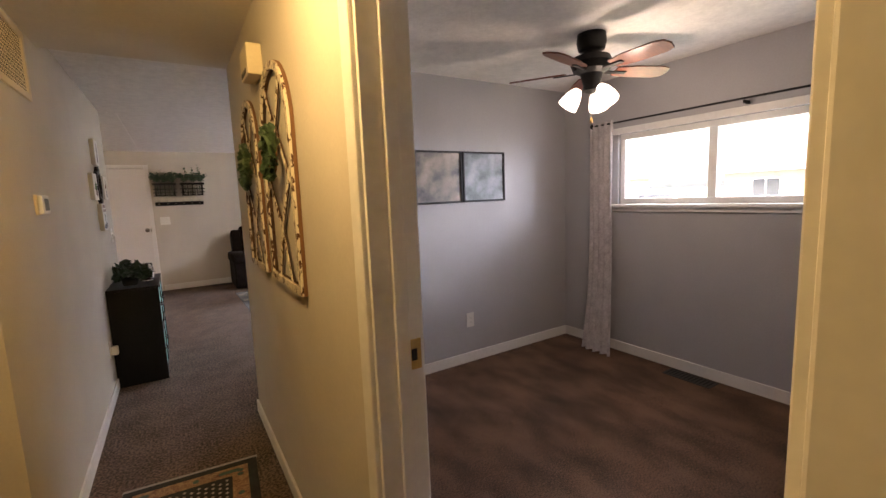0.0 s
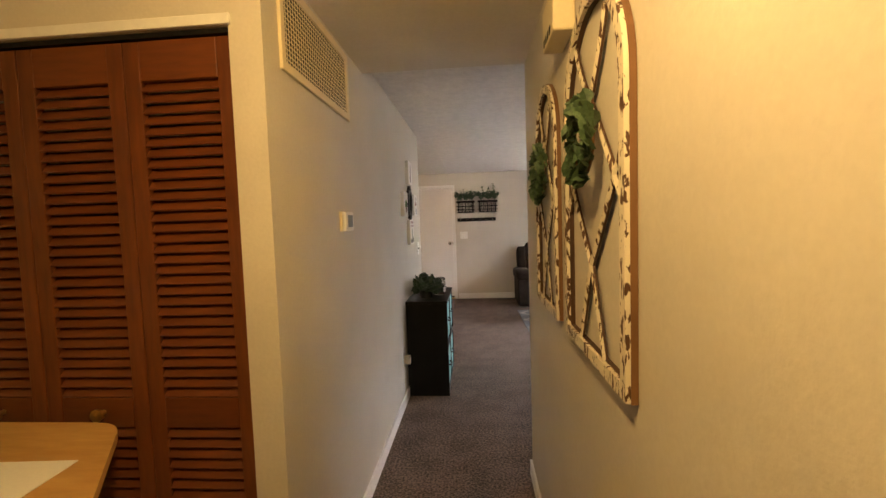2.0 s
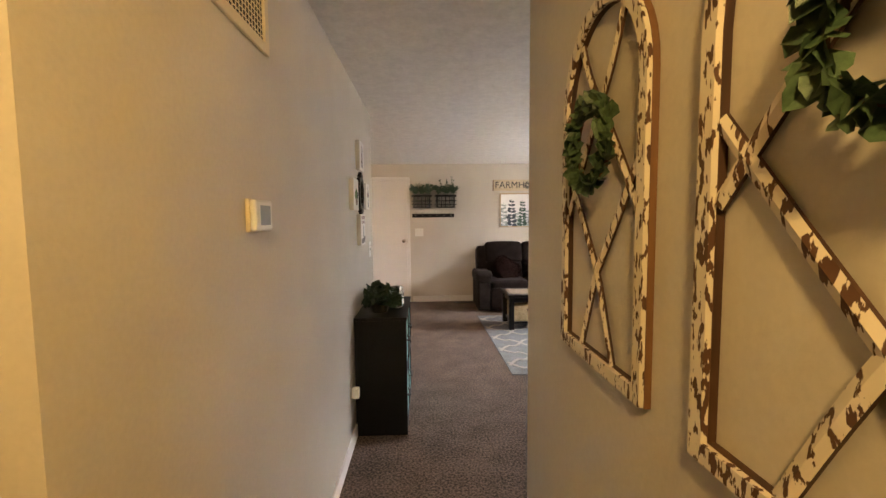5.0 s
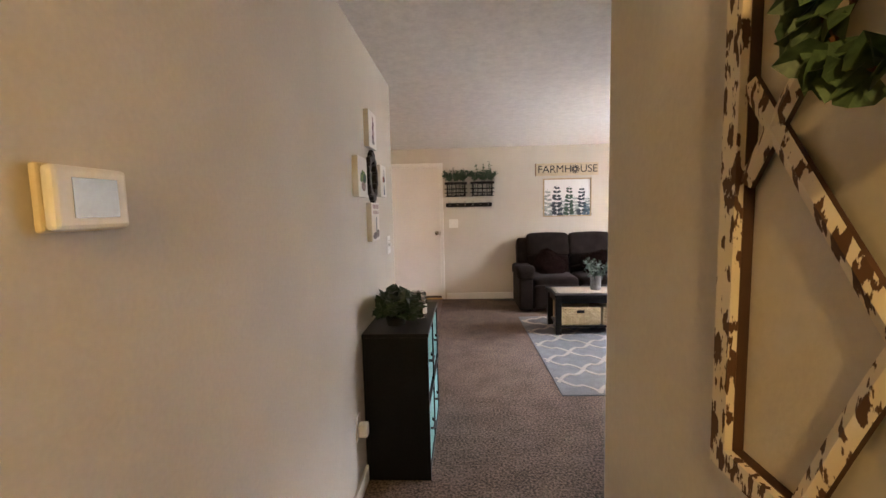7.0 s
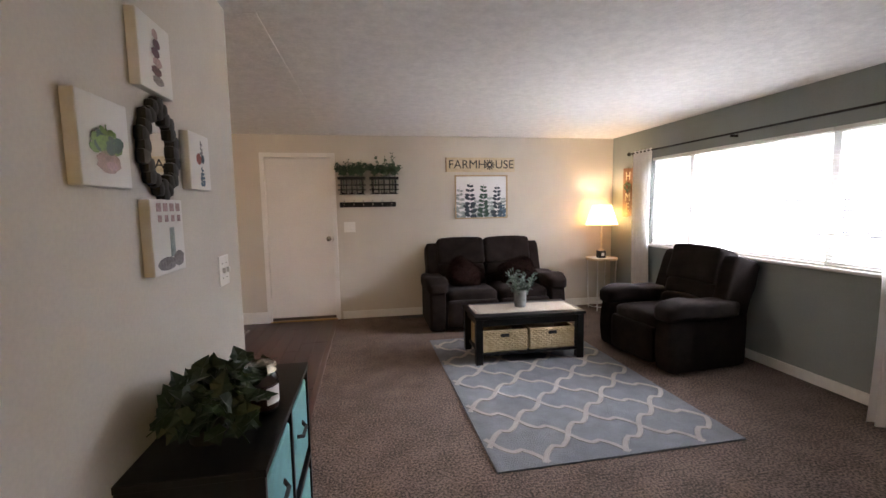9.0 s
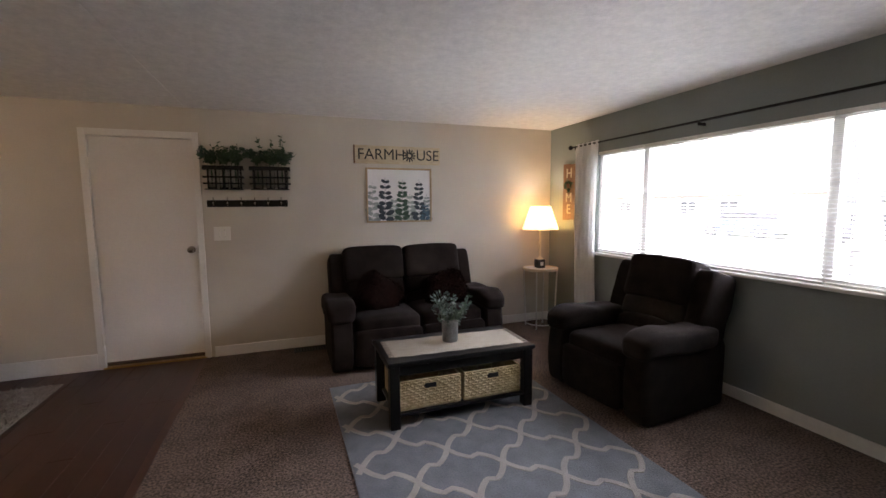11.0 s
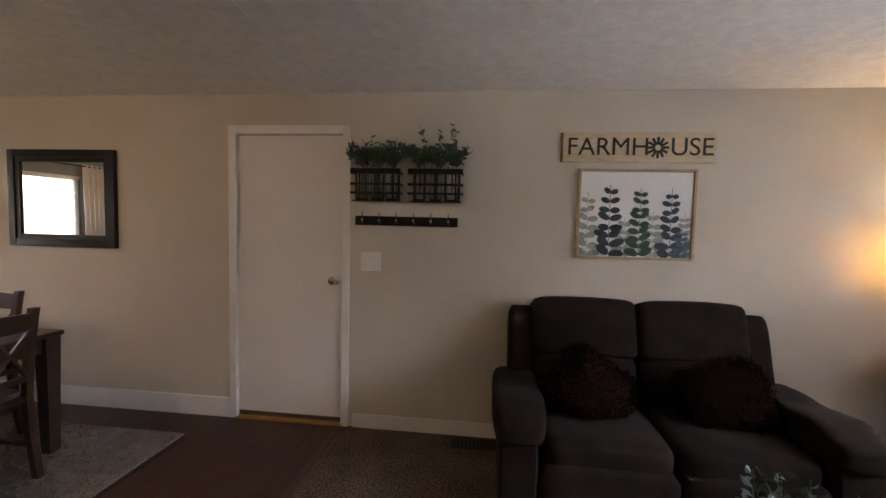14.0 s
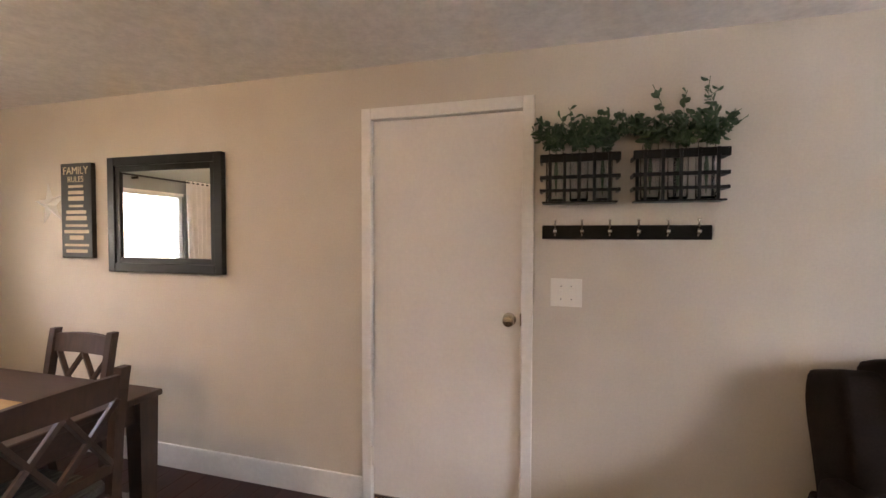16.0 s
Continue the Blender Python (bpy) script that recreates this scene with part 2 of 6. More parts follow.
# walls
solid("wall_far", [((DX - T, YF, 0), (-0.88, YF + T, CEIL)), ((-0.07, YF, 0), (XW + T, YF + T, CEIL)), ((-0.88, YF, 2.035), (-0.07, YF + T, CEIL)), ((-0.95, YF + T, 0), (0.0, YF + T + 0.02, 2.1))], WALL, "beige painted wall", "wall")
solid("wall_hall_west", [((XL - T, CLOSET_Y + T, 0), (XL, LEFT_END, CEIL))], WALL, "beige painted hall wall", "wall")
CX0, CX1, CZ = -1.72, -0.355, 1.985
solid("wall_closet", [((CX1, CLOSET_Y, 0), (XL, CLOSET_Y + T, HALL_CEIL)), ((-2.0, CLOSET_Y, 0), (CX0, CLOSET_Y + T, HALL_CEIL)), ((CX0, CLOSET_Y, CZ), (CX1, CLOSET_Y + T, HALL_CEIL)), ((CX0 - 0.1, CLOSET_Y + 0.6, 0), (CX1, CLOSET_Y + 0.65, HALL_CEIL))], WALL, "beige wall round the closet opening", "wall")
DY0, DY1 = 0.305, 1.10
solid("wall_hall_east", [((XR, DY1, 0), (XR + 0.06, HALL_END, HALL_CEIL)), ((XR, SOUTH, 0), (XR + 0.06, DY0, HALL_CEIL)), ((XR, DY0, 2.03), (XR + 0.06, DY1, HALL_CEIL))], WALL, "beige painted hall wall with a bedroom doorway", "wall")
solid("wall_bedroom_west", [((XR + 0.06, DY1, 0), (XR + 0.115, BY, CEIL)), ((XR + 0.06, SOUTH, 0), (XR + 0.115, DY0, CEIL)), ((XR + 0.06, DY0, 2.03), (XR + 0.115, DY1, CEIL))], GREY, "grey painted bedroom wall", "wall")
solid("wall_bedroom_north", [((XR + 0.06, BY, 0), (BX + T, BY + 0.07, CEIL))], GREY, "grey painted bedroom wall", "wall")
solid("wall_living_south", [((XR + 0.06, BY + 0.07, 0), (XW + T, HALL_END, CEIL))], WALL, "beige painted living room wall", "wall")


def window_wall(name, x, t, y0, y1, oy0, oy1, oz0, oz1, mat, label):
    xs = sorted((x, x + t))
    a = lambda ya, za, yb, zb: ((xs[0], ya, za), (xs[1], yb, zb))
    return solid(name, [a(y0, 0, oy0, CEIL), a(oy1, 0, y1, CEIL), a(oy0, 0, oy1, oz0), a(oy0, oz1, oy1, CEIL)], mat, label, "wall")


window_wall("wall_living_east", XW, T, HALL_END, YF, WY0, WY1, WZ0, WZ1, GREEN, "green-grey painted window wall")
window_wall("wall_bedroom_east", BX, T, SOUTH, BY, BWY0, BWY1, BWZ0, BWZ1, GREY, "grey painted bedroom window wall")
window_wall("wall_dining_west", DX, -T, 3.4, YF, DWY0, DWY1, DWZ0, DWZ1, GREEN, "green-grey painted dining window wall")
solid("wall_dining_south", [((DX, 3.4, 0), (XL - T, 3.5, CEIL))], WALL, "beige painted wall", "wall")
solid("wall_south", [((-2.0, SOUTH - 0.1, 0), (BX + T, SOUTH, CEIL))], WALL, "beige painted wall", "wall")
# added out of view: its eaves keep direct sun out of the dining window
solid("roof_overhang", [((DX - 1.0, SOUTH - 0.6, 2.50), (XW + 0.35, YF + 0.7, 2.60))], CEILING, "unseen flat roof slab with eaves, added to shade the windows", "roof")
# second piece is added unseen, to stop light leaking into the closet
solid("wall_west", [((-2.0, SOUTH, 0), (-1.9, CLOSET_Y, HALL_CEIL)), ((-2.0, CLOSET_Y + T, 0), (-1.83, CLOSET_Y + 0.65, HALL_CEIL))], WALL, "beige painted wall", "wall")

BH, BT = 0.085, 0.013


def baseboard(lo, hi):
    bm = B()
    box(bm, lo, hi, bevel=0.004)
    tagged(part("baseboard", bm, TRIM), "white painted wooden baseboard", "baseboard", kind="structure")


baseboard((-0.005, YF - BT, 0), (XW - BT, YF, BH + 0.014))
baseboard((DX + BT, YF - BT, 0), (-0.915, YF, BH + 0.06))
baseboard((XW - BT, HALL_END, 0), (XW, YF, BH))
baseboard((DX, 3.5, 0), (DX + BT, YF, BH))
baseboard((XL, CLOSET_Y, 0), (XL + BT, LEFT_END, BH))
baseboard((XR - BT, DY1 + 0.055, 0), (XR, HALL_END + BT, BH))
baseboard((XR, HALL_END, 0), (XW - BT, HALL_END + BT, BH))
baseboard((XR + 0.13, BY - BT, 0), (BX, BY, BH))
baseboard((BX - BT, SOUTH, 0), (BX, BY - BT, BH))


# doorway to the bedroom: jambs and casing
def doorway():
    d = thing("doorway_bedroom", "white painted bedroom door frame without its door shown", "door frame", kind="structure")
    for y0, y1 in ((DY1 - 0.018, DY1), (DY0, DY0 + 0.018)):
        part("jamb", box(B(), (XR - 0.004, y0, 0), (XR + 0.119, y1, 2.012), bevel=0.002), TRIM, d)
    part("head_jamb", box(B(), (XR - 0.004, DY0, 2.012), (XR + 0.119, DY1, 2.03), bevel=0.002), TRIM, d)
    for y0, y1 in ((DY1 - 0.006, DY1 + 0.052), (DY0 - 0.052, DY0 + 0.006)):
        part("casing", box(B(), (XR - 0.016, y0, 0), (XR - 0.001, y1, 2.08), bevel=0.004), TRIM, d)
        part("casing", box(B(), (XR + 0.116, y0, 0), (XR + 0.13, y1, 2.08), bevel=0.004), TRIM, d)
    part("door_stop", box(B(), (XR + 0.045, DY1 - 0.03, 0), (XR + 0.08, DY1 - 0.018, 2.01), bevel=0.002), TRIM, d)
    plate = part("strike_plate", box(B(), (XR + 0.075, DY1 - 0.0215, 0.985), (XR + 0.112, DY1 - 0.018, 1.06), bevel=0.001), BRASS, d, "brass strike plate")
    part("latch_hole", box(B(), (XR + 0.085, DY1 - 0.0225, 1.008), (XR + 0.10, DY1 - 0.0212, 1.037)), DARK, plate)


doorway()


# entry door in the far wall
def entry_door():
    d = thing("door_entry", "closed plain white flush door with a nickel knob", "door", kind="structure")
    part("slab", box(B(), (-0.86, YF + 0.012, 0.022), (-0.09, YF + 0.05, 2.022), bevel=0.003), DOOR, d)
    for x0, x1 in ((-0.915, -0.862), (-0.088, -0.035)):
        part("casing", box(B(), (x0, YF - 0.016, 0), (x1, YF + 0.045, 2.085), bevel=0.004), TRIM, d)
    part("head_casing", box(B(), (-0.862, YF - 0.016, 2.026), (-0.088, YF + 0.045, 2.085), bevel=0.004), TRIM, d)
    part("threshold", box(B(), (-0.88, YF - 0.02, 0), (-0.07, YF + 0.06, 0.014), bevel=0.003), BRASS, d, "worn brass threshold strip")
    part("door_sweep", box(B(), (-0.858, YF + 0.006, 0.02), (-0.092, YF + 0.0125, 0.055), bevel=0.001), CHROME, d)
    for z in (1.79, 0.27):
        h = part("hinge", box(B(), (-0.878, YF - 0.0185, z - 0.05), (-0.845, YF - 0.0165, z + 0.05)), WHITE, d)
        part("pin", rod(B(), (-0.861, YF - 0.02, z - 0.052), (-0.861, YF - 0.02, z + 0.052), 0.006), WHITE, h)
    m = Matrix.Translation((-0.145, YF + 0.012, 1.03)) @ Matrix.Rotation(radians(90), 4, "X")
    k = part("door_knob", lathe(B(), [(0.032, 0), (0.032, 0.006), (0.014, 0.012), (0.012, 0.035), (0.024, 0.042), (0.029, 0.055), (0.024, 0.068), (0.001, 0.072)], m=m), CHROME, d, "round nickel door knob", True)
    part("latch", box(B(), (-0.096, YF + 0.008, 1.0), (-0.087, YF + 0.0125, 1.06)), CHROME, d)


entry_door()


# ---- more materials ----
def chipped(name, color, under, low=0.43, high=0.45, scale=9, stretch=(1, 1, 0.4)):
    m = material(name, color, 0.7, scale=scale, grain=70, bump=0.25, second=under, stretch=stretch)
    ramp = [n for n in m.node_tree.nodes if n.type == "VALTORGB"][0]
    ramp.color_ramp.elements[0].position, ramp.color_ramp.elements[1].position = low, high
    return m


def cloth(name, color, sheer=0.35):
    m = material(name, color, 0.9, vary=0.04, scale=8, grain=300, bump=0.15)
    n, l = m.node_tree.nodes, m.node_tree.links
    tr, mx = n.new("ShaderNodeBsdfTranslucent"), n.new("ShaderNodeMixShader")
    tr.inputs[0].default_value = (*color, 1)
    mx.inputs[0].default_value = sheer
    l.new(n["Principled BSDF"].outputs[0], mx.inputs[1]), l.new(tr.outputs[0], mx.inputs[2])
    l.new(mx.outputs[0], n["Material Output"].inputs[0])
    return m


CHIPPED = chipped("chipped_white_paint", (0.74, 0.66, 0.52), (0.085, 0.036, 0.016), low=0.455, high=0.468, scale=84, stretch=(1.25, 1, 0.42))
# bare wood for inner sides, darkened by the shade they lie in
SHADED_WOOD = material("shaded_bare_wood_edge", (0.085, 0.036, 0.014), 0.65, scale=6, grain=60, second=(0.035, 0.014, 0.006), stretch=(1, 1, 0.15))
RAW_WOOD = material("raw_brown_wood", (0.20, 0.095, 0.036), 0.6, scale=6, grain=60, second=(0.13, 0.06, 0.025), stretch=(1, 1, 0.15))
LEAF = material("grey_green_leaf", (0.085, 0.145, 0.075), 0.55, scale=14, second=(0.03, 0.062, 0.035), bump=0.05)
IVY = material("dark_ivy_leaf", (0.026, 0.052, 0.022), 0.5, scale=12, second=(0.012, 0.03, 0.014), bump=0.05)
EUCALYPT = material("blue_green_leaf", (0.12, 0.17, 0.14), 0.55, scale=14, second=(0.05, 0.08, 0.07), bump=0.05)
CURTAIN = cloth("white_curtain_cloth", (0.92, 0.91, 0.90), 0.5)
SHEET = material("patterned_grey_curtain_cloth", (0.62, 0.58, 0.58), 0.9, scale=12, grain=60, second=(0.40, 0.37, 0.38), bump=0.1)
RUG = material("grey_rug_pile", (0.185, 0.197, 0.217), 0.95, scale=9, grain=110, bump=0.8, depth=0.008, second=(0.12, 0.129, 0.145))
RUG_LINE = material("cream_rug_pile", (0.40, 0.375, 0.34), 0.95, scale=9, grain=150, bump=0.7, depth=0.006, second=(0.29, 0.27, 0.245))
SHAG = material("pale_grey_shag", (0.40, 0.365, 0.33), 0.97, fine_share=0.7, scale=16, grain=120, bump=1.0, depth=0.02, second=(0.17, 0.15, 0.135))
BASKET = material("woven_water_hyacinth", (0.62, 0.50, 0.30), 0.75, scale=20, grain=120, bump=0.4, second=(0.38, 0.28, 0.14))
LINEN = material("cream_linen", (0.40, 0.355, 0.29), 0.9, scale=12, grain=260, bump=0.4, second=(0.28, 0.24, 0.19), stretch=(1, 8, 1))
STRAW = material("straw_runner", (0.62, 0.45, 0.22), 0.85, scale=8, grain=160, bump=0.4, second=(0.46, 0.32, 0.14), stretch=(1, 10, 1))
ZINC = material("galvanised_metal", (0.30, 0.31, 0.32), 0.45, 0.8, vary=0.2, scale=12, bump=0.05)
DINING = material("dark_walnut_stain", (0.050, 0.024, 0.014), 0.4, scale=4, grain=60, second=(0.022, 0.010, 0.006), stretch=(0.2, 1, 1), bump=0.06)
CHAIR = material("grey_brown_stain", (0.060, 0.032, 0.021), 0.45, scale=5, grain=60, second=(0.026, 0.014, 0.009), stretch=(1, 1, 0.2), bump=0.06)
STRIPE = material("striped_seat_fabric", (0.22, 0.21, 0.20), 0.9, scale=10, grain=200, second=(0.05, 0.05, 0.05), stretch=(1, 6, 1))
SIGN = material("aged_cream_board", (0.66, 0.57, 0.40), 0.7, scale=6, grain=60, second=(0.50, 0.40, 0.25), stretch=(0.25, 1, 1))
INK = material("black_ink", (0.02, 0.02, 0.02), 0.6)
PAPER = material("white_paper", (0.80, 0.79, 0.77), 0.6, vary=0.02)
CANVAS = material("white_canvas", (0.74, 0.71, 0.66), 0.75, vary=0.03, grain=300)
BLOND = material("blond_frame_wood", (0.50, 0.37, 0.22), 0.5, scale=6, grain=50, second=(0.36, 0.25, 0.13))
MIRROR = material("mirror_silver", (0.9, 0.9, 0.9), 0.01, 1.0, vary=0.0, bump=0.0)
TEAL = material("teal_bin_fabric", (0.20, 0.46, 0.46), 0.85, vary=0.08, scale=9, grain=250, bump=0.3)
JAR_RED = material("dark_red_wax", (0.05, 0.008, 0.006), 0.35)
CLEAR = glass("clear_glass")
SHADE = glow("lampshade_cloth", (1.0, 0.80, 0.52), 0.10)
_n, _l = SHADE.node_tree.nodes, SHADE.node_tree.links
_t, _m = _n.new("ShaderNodeBsdfTranslucent"), _n.new("ShaderNodeMixShader")
_t.inputs[0].default_value, _m.inputs[0].default_value = (0.95, 0.82, 0.58, 1), 0.75
_l.new(_n["Principled BSDF"].outputs[0], _m.inputs[1]), _l.new(_t.outputs[0], _m.inputs[2]), _l.new(_m.outputs[0], _n["Material Output"].inputs[0])
rng = random.Random(7)


# ---- helpers for plants and soft things ----
def leaf(bm, p, d, up, length, width):
    d, up = Vector(d).normalized(), Vector(up)
    s = d.cross(up)
    s = s.normalized() if s.length > 1e-3 else Vector((1, 0, 0))
    n = s.cross(d)
    a = bm.verts.new(p)
    l1, r1 = (bm.verts.new(p + d * length * 0.45 + s * k * width / 2 + n * width * 0.18) for k in (-1, 1))
    mid = bm.verts.new(p + d * length * 0.5 - n * width * 0.05)
    l2, r2 = (bm.verts.new(p + d * length * 0.78 + s * k * width * 0.36 + n * width * 0.1) for k in (-1, 1))
    tip = bm.verts.new(p + d * length - n * width * 0.15)
    for f in ((a, l1, mid), (a, mid, r1), (mid, l1, l2), (mid, l2, tip), (mid, tip, r2), (mid, r2, r1)):
        bm.faces.new(f)


def ivy_leaf(bm, p, d, up, size):
    d = Vector(d).normalized()
    s = d.cross(Vector(up))
    s = s.normalized() if s.length > 1e-3 else Vector((1, 0, 0))
    n = s.cross(d)
    mid = bm.verts.new(p + d * size * 0.42 - n * size * 0.06)
    ring = [bm.verts.new(p + d * size * a + s * size * b + n * size * c) for a, b, c in ((0, 0, 0), (-0.02, 0.30, 0.05), (0.22, 0.34, 0.08), (0.46, 0.45, 0.04), (0.60, 0.30, 0.08), (1.0, 0, -0.08), (0.60, -0.30, 0.08), (0.46, -0.45, 0.04), (0.22, -0.34, 0.08), (-0.02, -0.30, 0.05))]
    for k in range(10):
        bm.faces.new((mid, ring[k], ring[(k + 1) % 10]))


def ball_dir():
    while True:
        v = Vector((rng.uniform(-1, 1), rng.uniform(-1, 1), rng.uniform(-1, 1)))
        if 0.1 < v.length < 1:
            return v.normalized()


def sprig(bm_leaf, bm_stem, base, tip, n, size, width=0.8, r=0.0015):
    base, tip = Vector(base), Vector(tip)
    pts = [base.lerp(tip, i / 5) + ball_dir() * 0.006 * i for i in range(6)]
    sweep(bm_stem, pts, r, 4)
    for i in range(n):
        t = 0.15 + 0.85 * i / n
        k = min(4, int(t * 5))
        p = pts[k].lerp(pts[k + 1], t * 5 - k)
        d = (ball_dir() + (tip - base).normalized() * 0.4)
        leaf(bm_leaf, p, d, ball_dir(), size * rng.uniform(0.7, 1.2), size * width * rng.uniform(0.8, 1.1))


def on_wall(name, label, category, wall, along, z, group="", kind=""):
    """An Empty on a wall: local x to the right as one faces it, -y out of it."""
    at, rz = {"far": ((along, YF, z), 0), "east": ((XW, along, z), -90), "hall": ((XR, along, z), -90), "west": ((XL, along, z), 90), "dining": ((DX, along, z), 90), "bed": ((along, BY, z), 0), "bed_east": ((BX, along, z), -90)}[wall]
    return thing(name, label, category, at, rz, group, kind)


def text_mesh(name, body, size, m, mat, parent, depth=0.002, label=""):
    cu = bpy.data.curves.new(name, "FONT")
    cu.body, cu.size, cu.extrude, cu.align_x, cu.align_y = body, size, depth, "CENTER", "CENTER"
    tmp = bpy.data.objects.new("tmp_text", cu)
    scene.collection.objects.link(tmp)
    bpy.context.view_layer.update()
    me = bpy.data.meshes.new_from_object(tmp.evaluated_get(bpy.context.evaluated_depsgraph_get()))
    bpy.data.objects.remove(tmp)
    me.transform(m)
    me.materials.clear()
    me.materials.append(mat)
    ob = new(name, me)
    ob.parent = parent
    if label:
        ob["label"] = label
    return ob


STAND = Matrix.Rotation(radians(90), 4, "X")   # letters stood up to face -y


def frame_of(parent, w, h, t, d, mat, name="frame", z0=0.0, y0=0.0):
    """Four mitre-less frame bars round a picture of w x h centred on x, as one mesh."""
    bm = B()
    for lo, hi in (((-w / 2, -d, z0), (-w / 2 + t, y0, z0 + h)), ((w / 2 - t, -d, z0), (w / 2, y0, z0 + h)), ((-w / 2 + t, -d, z0), (w / 2 - t, y0, z0 + t)), ((-w / 2 + t, -d, z0 + h - t), (w / 2 - t, y0, z0 + h))):
        box(bm, lo, hi, bevel=0.003)
    return part(name, bm, mat, parent)


# ---- loveseat and recliner ----
def arched(bm, x0, x1, rise, creases=0.0):
    """Lifts the middle of a pad and wrinkles it slightly, as stuffed cloth does."""
    mid, half = (x0 + x1) / 2, (x1 - x0) / 2
    for v in bm.verts:
        u = (v.co.x - mid) / half
        v.co.z += rise * (1 - u * u)
        v.co += Vector((0, 1, 0.4)) * creases * noise.noise(v.co * 7.0)
    return bm


def recliner_seat(name, label, category, at, rz, seats, sw, aw):
    w = sw * seats + 2 * aw
    s = thing(name, label, category, at, rz)
    i = w / 2 - aw
    part("base", box(B(), (-i - 0.05, -0.36, 0.03), (i + 0.05, 0.36, 0.30), bevel=0.02), SOFA, s, smooth=True)
    lean = Matrix.Translation((0, 0, 0.42)) @ Matrix.Rotation(radians(-17), 4, "X") @ Matrix.Translation((0, 0, -0.42))
    for sx in (-1, 1):
        c = sx * (w / 2 - aw / 2)
        bm = cushion(B(), (c - aw * 0.46, -0.44, 0.015), (c + aw * 0.46, 0.34, 0.485), puff=0.13, n=10)
        for v in bm.verts:   # the front of the arm bows forward at mid height
            if v.co.y < -0.3:
                v.co.y -= 0.03 * math.sin(math.pi * min(1, max(0, v.co.z / 0.485)))
        arm = part("arm", bm, SOFA, s, smooth=True)
        bm = cushion(B(), (c - aw * 0.66, -0.485, 0.44), (c + aw * 0.66, 0.25, 0.595), puff=0.42, n=14)
        for v in bm.verts:   # a fuller front that rolls down over the arm
            f = max(0.0, (-0.12 - v.co.y) / 0.35)
            v.co.z += 0.022 * math.sin(math.pi * min(1, f)) - 0.03 * max(0, f - 0.6)
            v.co += Vector((0.5, 0, 1)) * 0.008 * noise.noise(v.co * 9)
        part("arm_pad", bm, SOFA, arm, smooth=True)
        e = sx * (i + 0.055)
        bm = cushion(B(), (e - 0.075, 0.085, 0.40), (e + 0.075, 0.37, 1.015), lean, puff=0.24, n=10)
        for v in bm.verts:
            v.co += Vector((1, 0.6, 0)) * 0.006 * noise.noise(v.co * 8)
        part("wing", bm, SOFA, s, smooth=True)
    for k in range(seats):
        x0, x1 = -i + sw * k, -i + sw * (k + 1)
        part("seat_cushion", arched(cushion(B(), (x0 + 0.004, -0.45, 0.24), (x1 - 0.004, 0.16, 0.46), puff=0.26, n=10), x0, x1, 0.02, 0.008), SOFA, s, smooth=True)
        part("footrest", arched(cushion(B(), (x0 + 0.006, -0.48, 0.05), (x1 - 0.006, -0.36, 0.37), puff=0.2), x0, x1, 0.0, 0.006), SOFA, s, smooth=True)
        back = part("back_cushion", cushion(B(), (x0 + 0.004, 0.12, 0.36), (x1 - 0.004, 0.33, 1.02), lean, puff=0.14), SOFA, s, smooth=True)
        for nm, z0, z1, y0, puff in (("headrest", 0.72, 1.06, 0.04, 0.17), ("upper_pad", 0.56, 0.735, 0.062, 0.34), ("lower_pad", 0.39, 0.575, 0.045, 0.34)):
            bm = arched(cushion(B(), (x0 + 0.004, y0, z0), (x1 - 0.004, 0.27, z1), puff=puff, n=10), x0, x1, 0.03 if nm != "headrest" else 0.012, 0.008)
            bmesh.ops.transform(bm, matrix=lean, verts=bm.verts[:])
            part(nm, bm, SOFA, back, smooth=True)
    return s


recliner_seat("loveseat", "dark brown suede reclining loveseat with padded arms", "sofa", (1.785, 8.20, 0), 0, 2, 0.605, 0.195)
recliner_seat("recliner", "dark brown suede recliner armchair beneath the window", "armchair", (3.12, 6.66, 0), -85, 1, 0.56, 0.185)
PILLOW = material("brown_fur_pillow", (0.015, 0.0062, 0.0045), 0.95, scale=18, grain=230, bump=0.6, depth=0.01, second=(0.006, 0.0025, 0.002), Specular_IOR_Level=0.05)
for x, rz, lab in ((1.47, 34, "fluffy dark brown throw pillow leaning on the loveseat"), (2.13, -16, "fluffy dark brown throw pillow leaning on the loveseat")):
    bm = B()
    cushion(bm, (-0.2, -0.07, -0.17), (0.2, 0.07, 0.17), puff=0.45)
    for v in bm.verts:
        v.co += v.co.normalized() * rng.uniform(-0.006, 0.008)
    skin = [v.co.copy() for v in bm.verts]
    for k in range(4200):   # fur tufts
        q = rng.choice(skin) * 0.985 + ball_dir() * 0.016
        d = Vector((q.x / 0.04, q.y / 0.0049, q.z / 0.029)).normalized()
        leaf(bm, q, d * 0.6 + ball_dir() * 0.8, ball_dir(), 0.030, 0.006)
    p = part("throw_pillow", bm, PILLOW, smooth=True)
    p.matrix_world = pose(x, 8.12, 0.58, -28, rz, 0)
    tagged(p, lab, "pillow", "throw pillows")


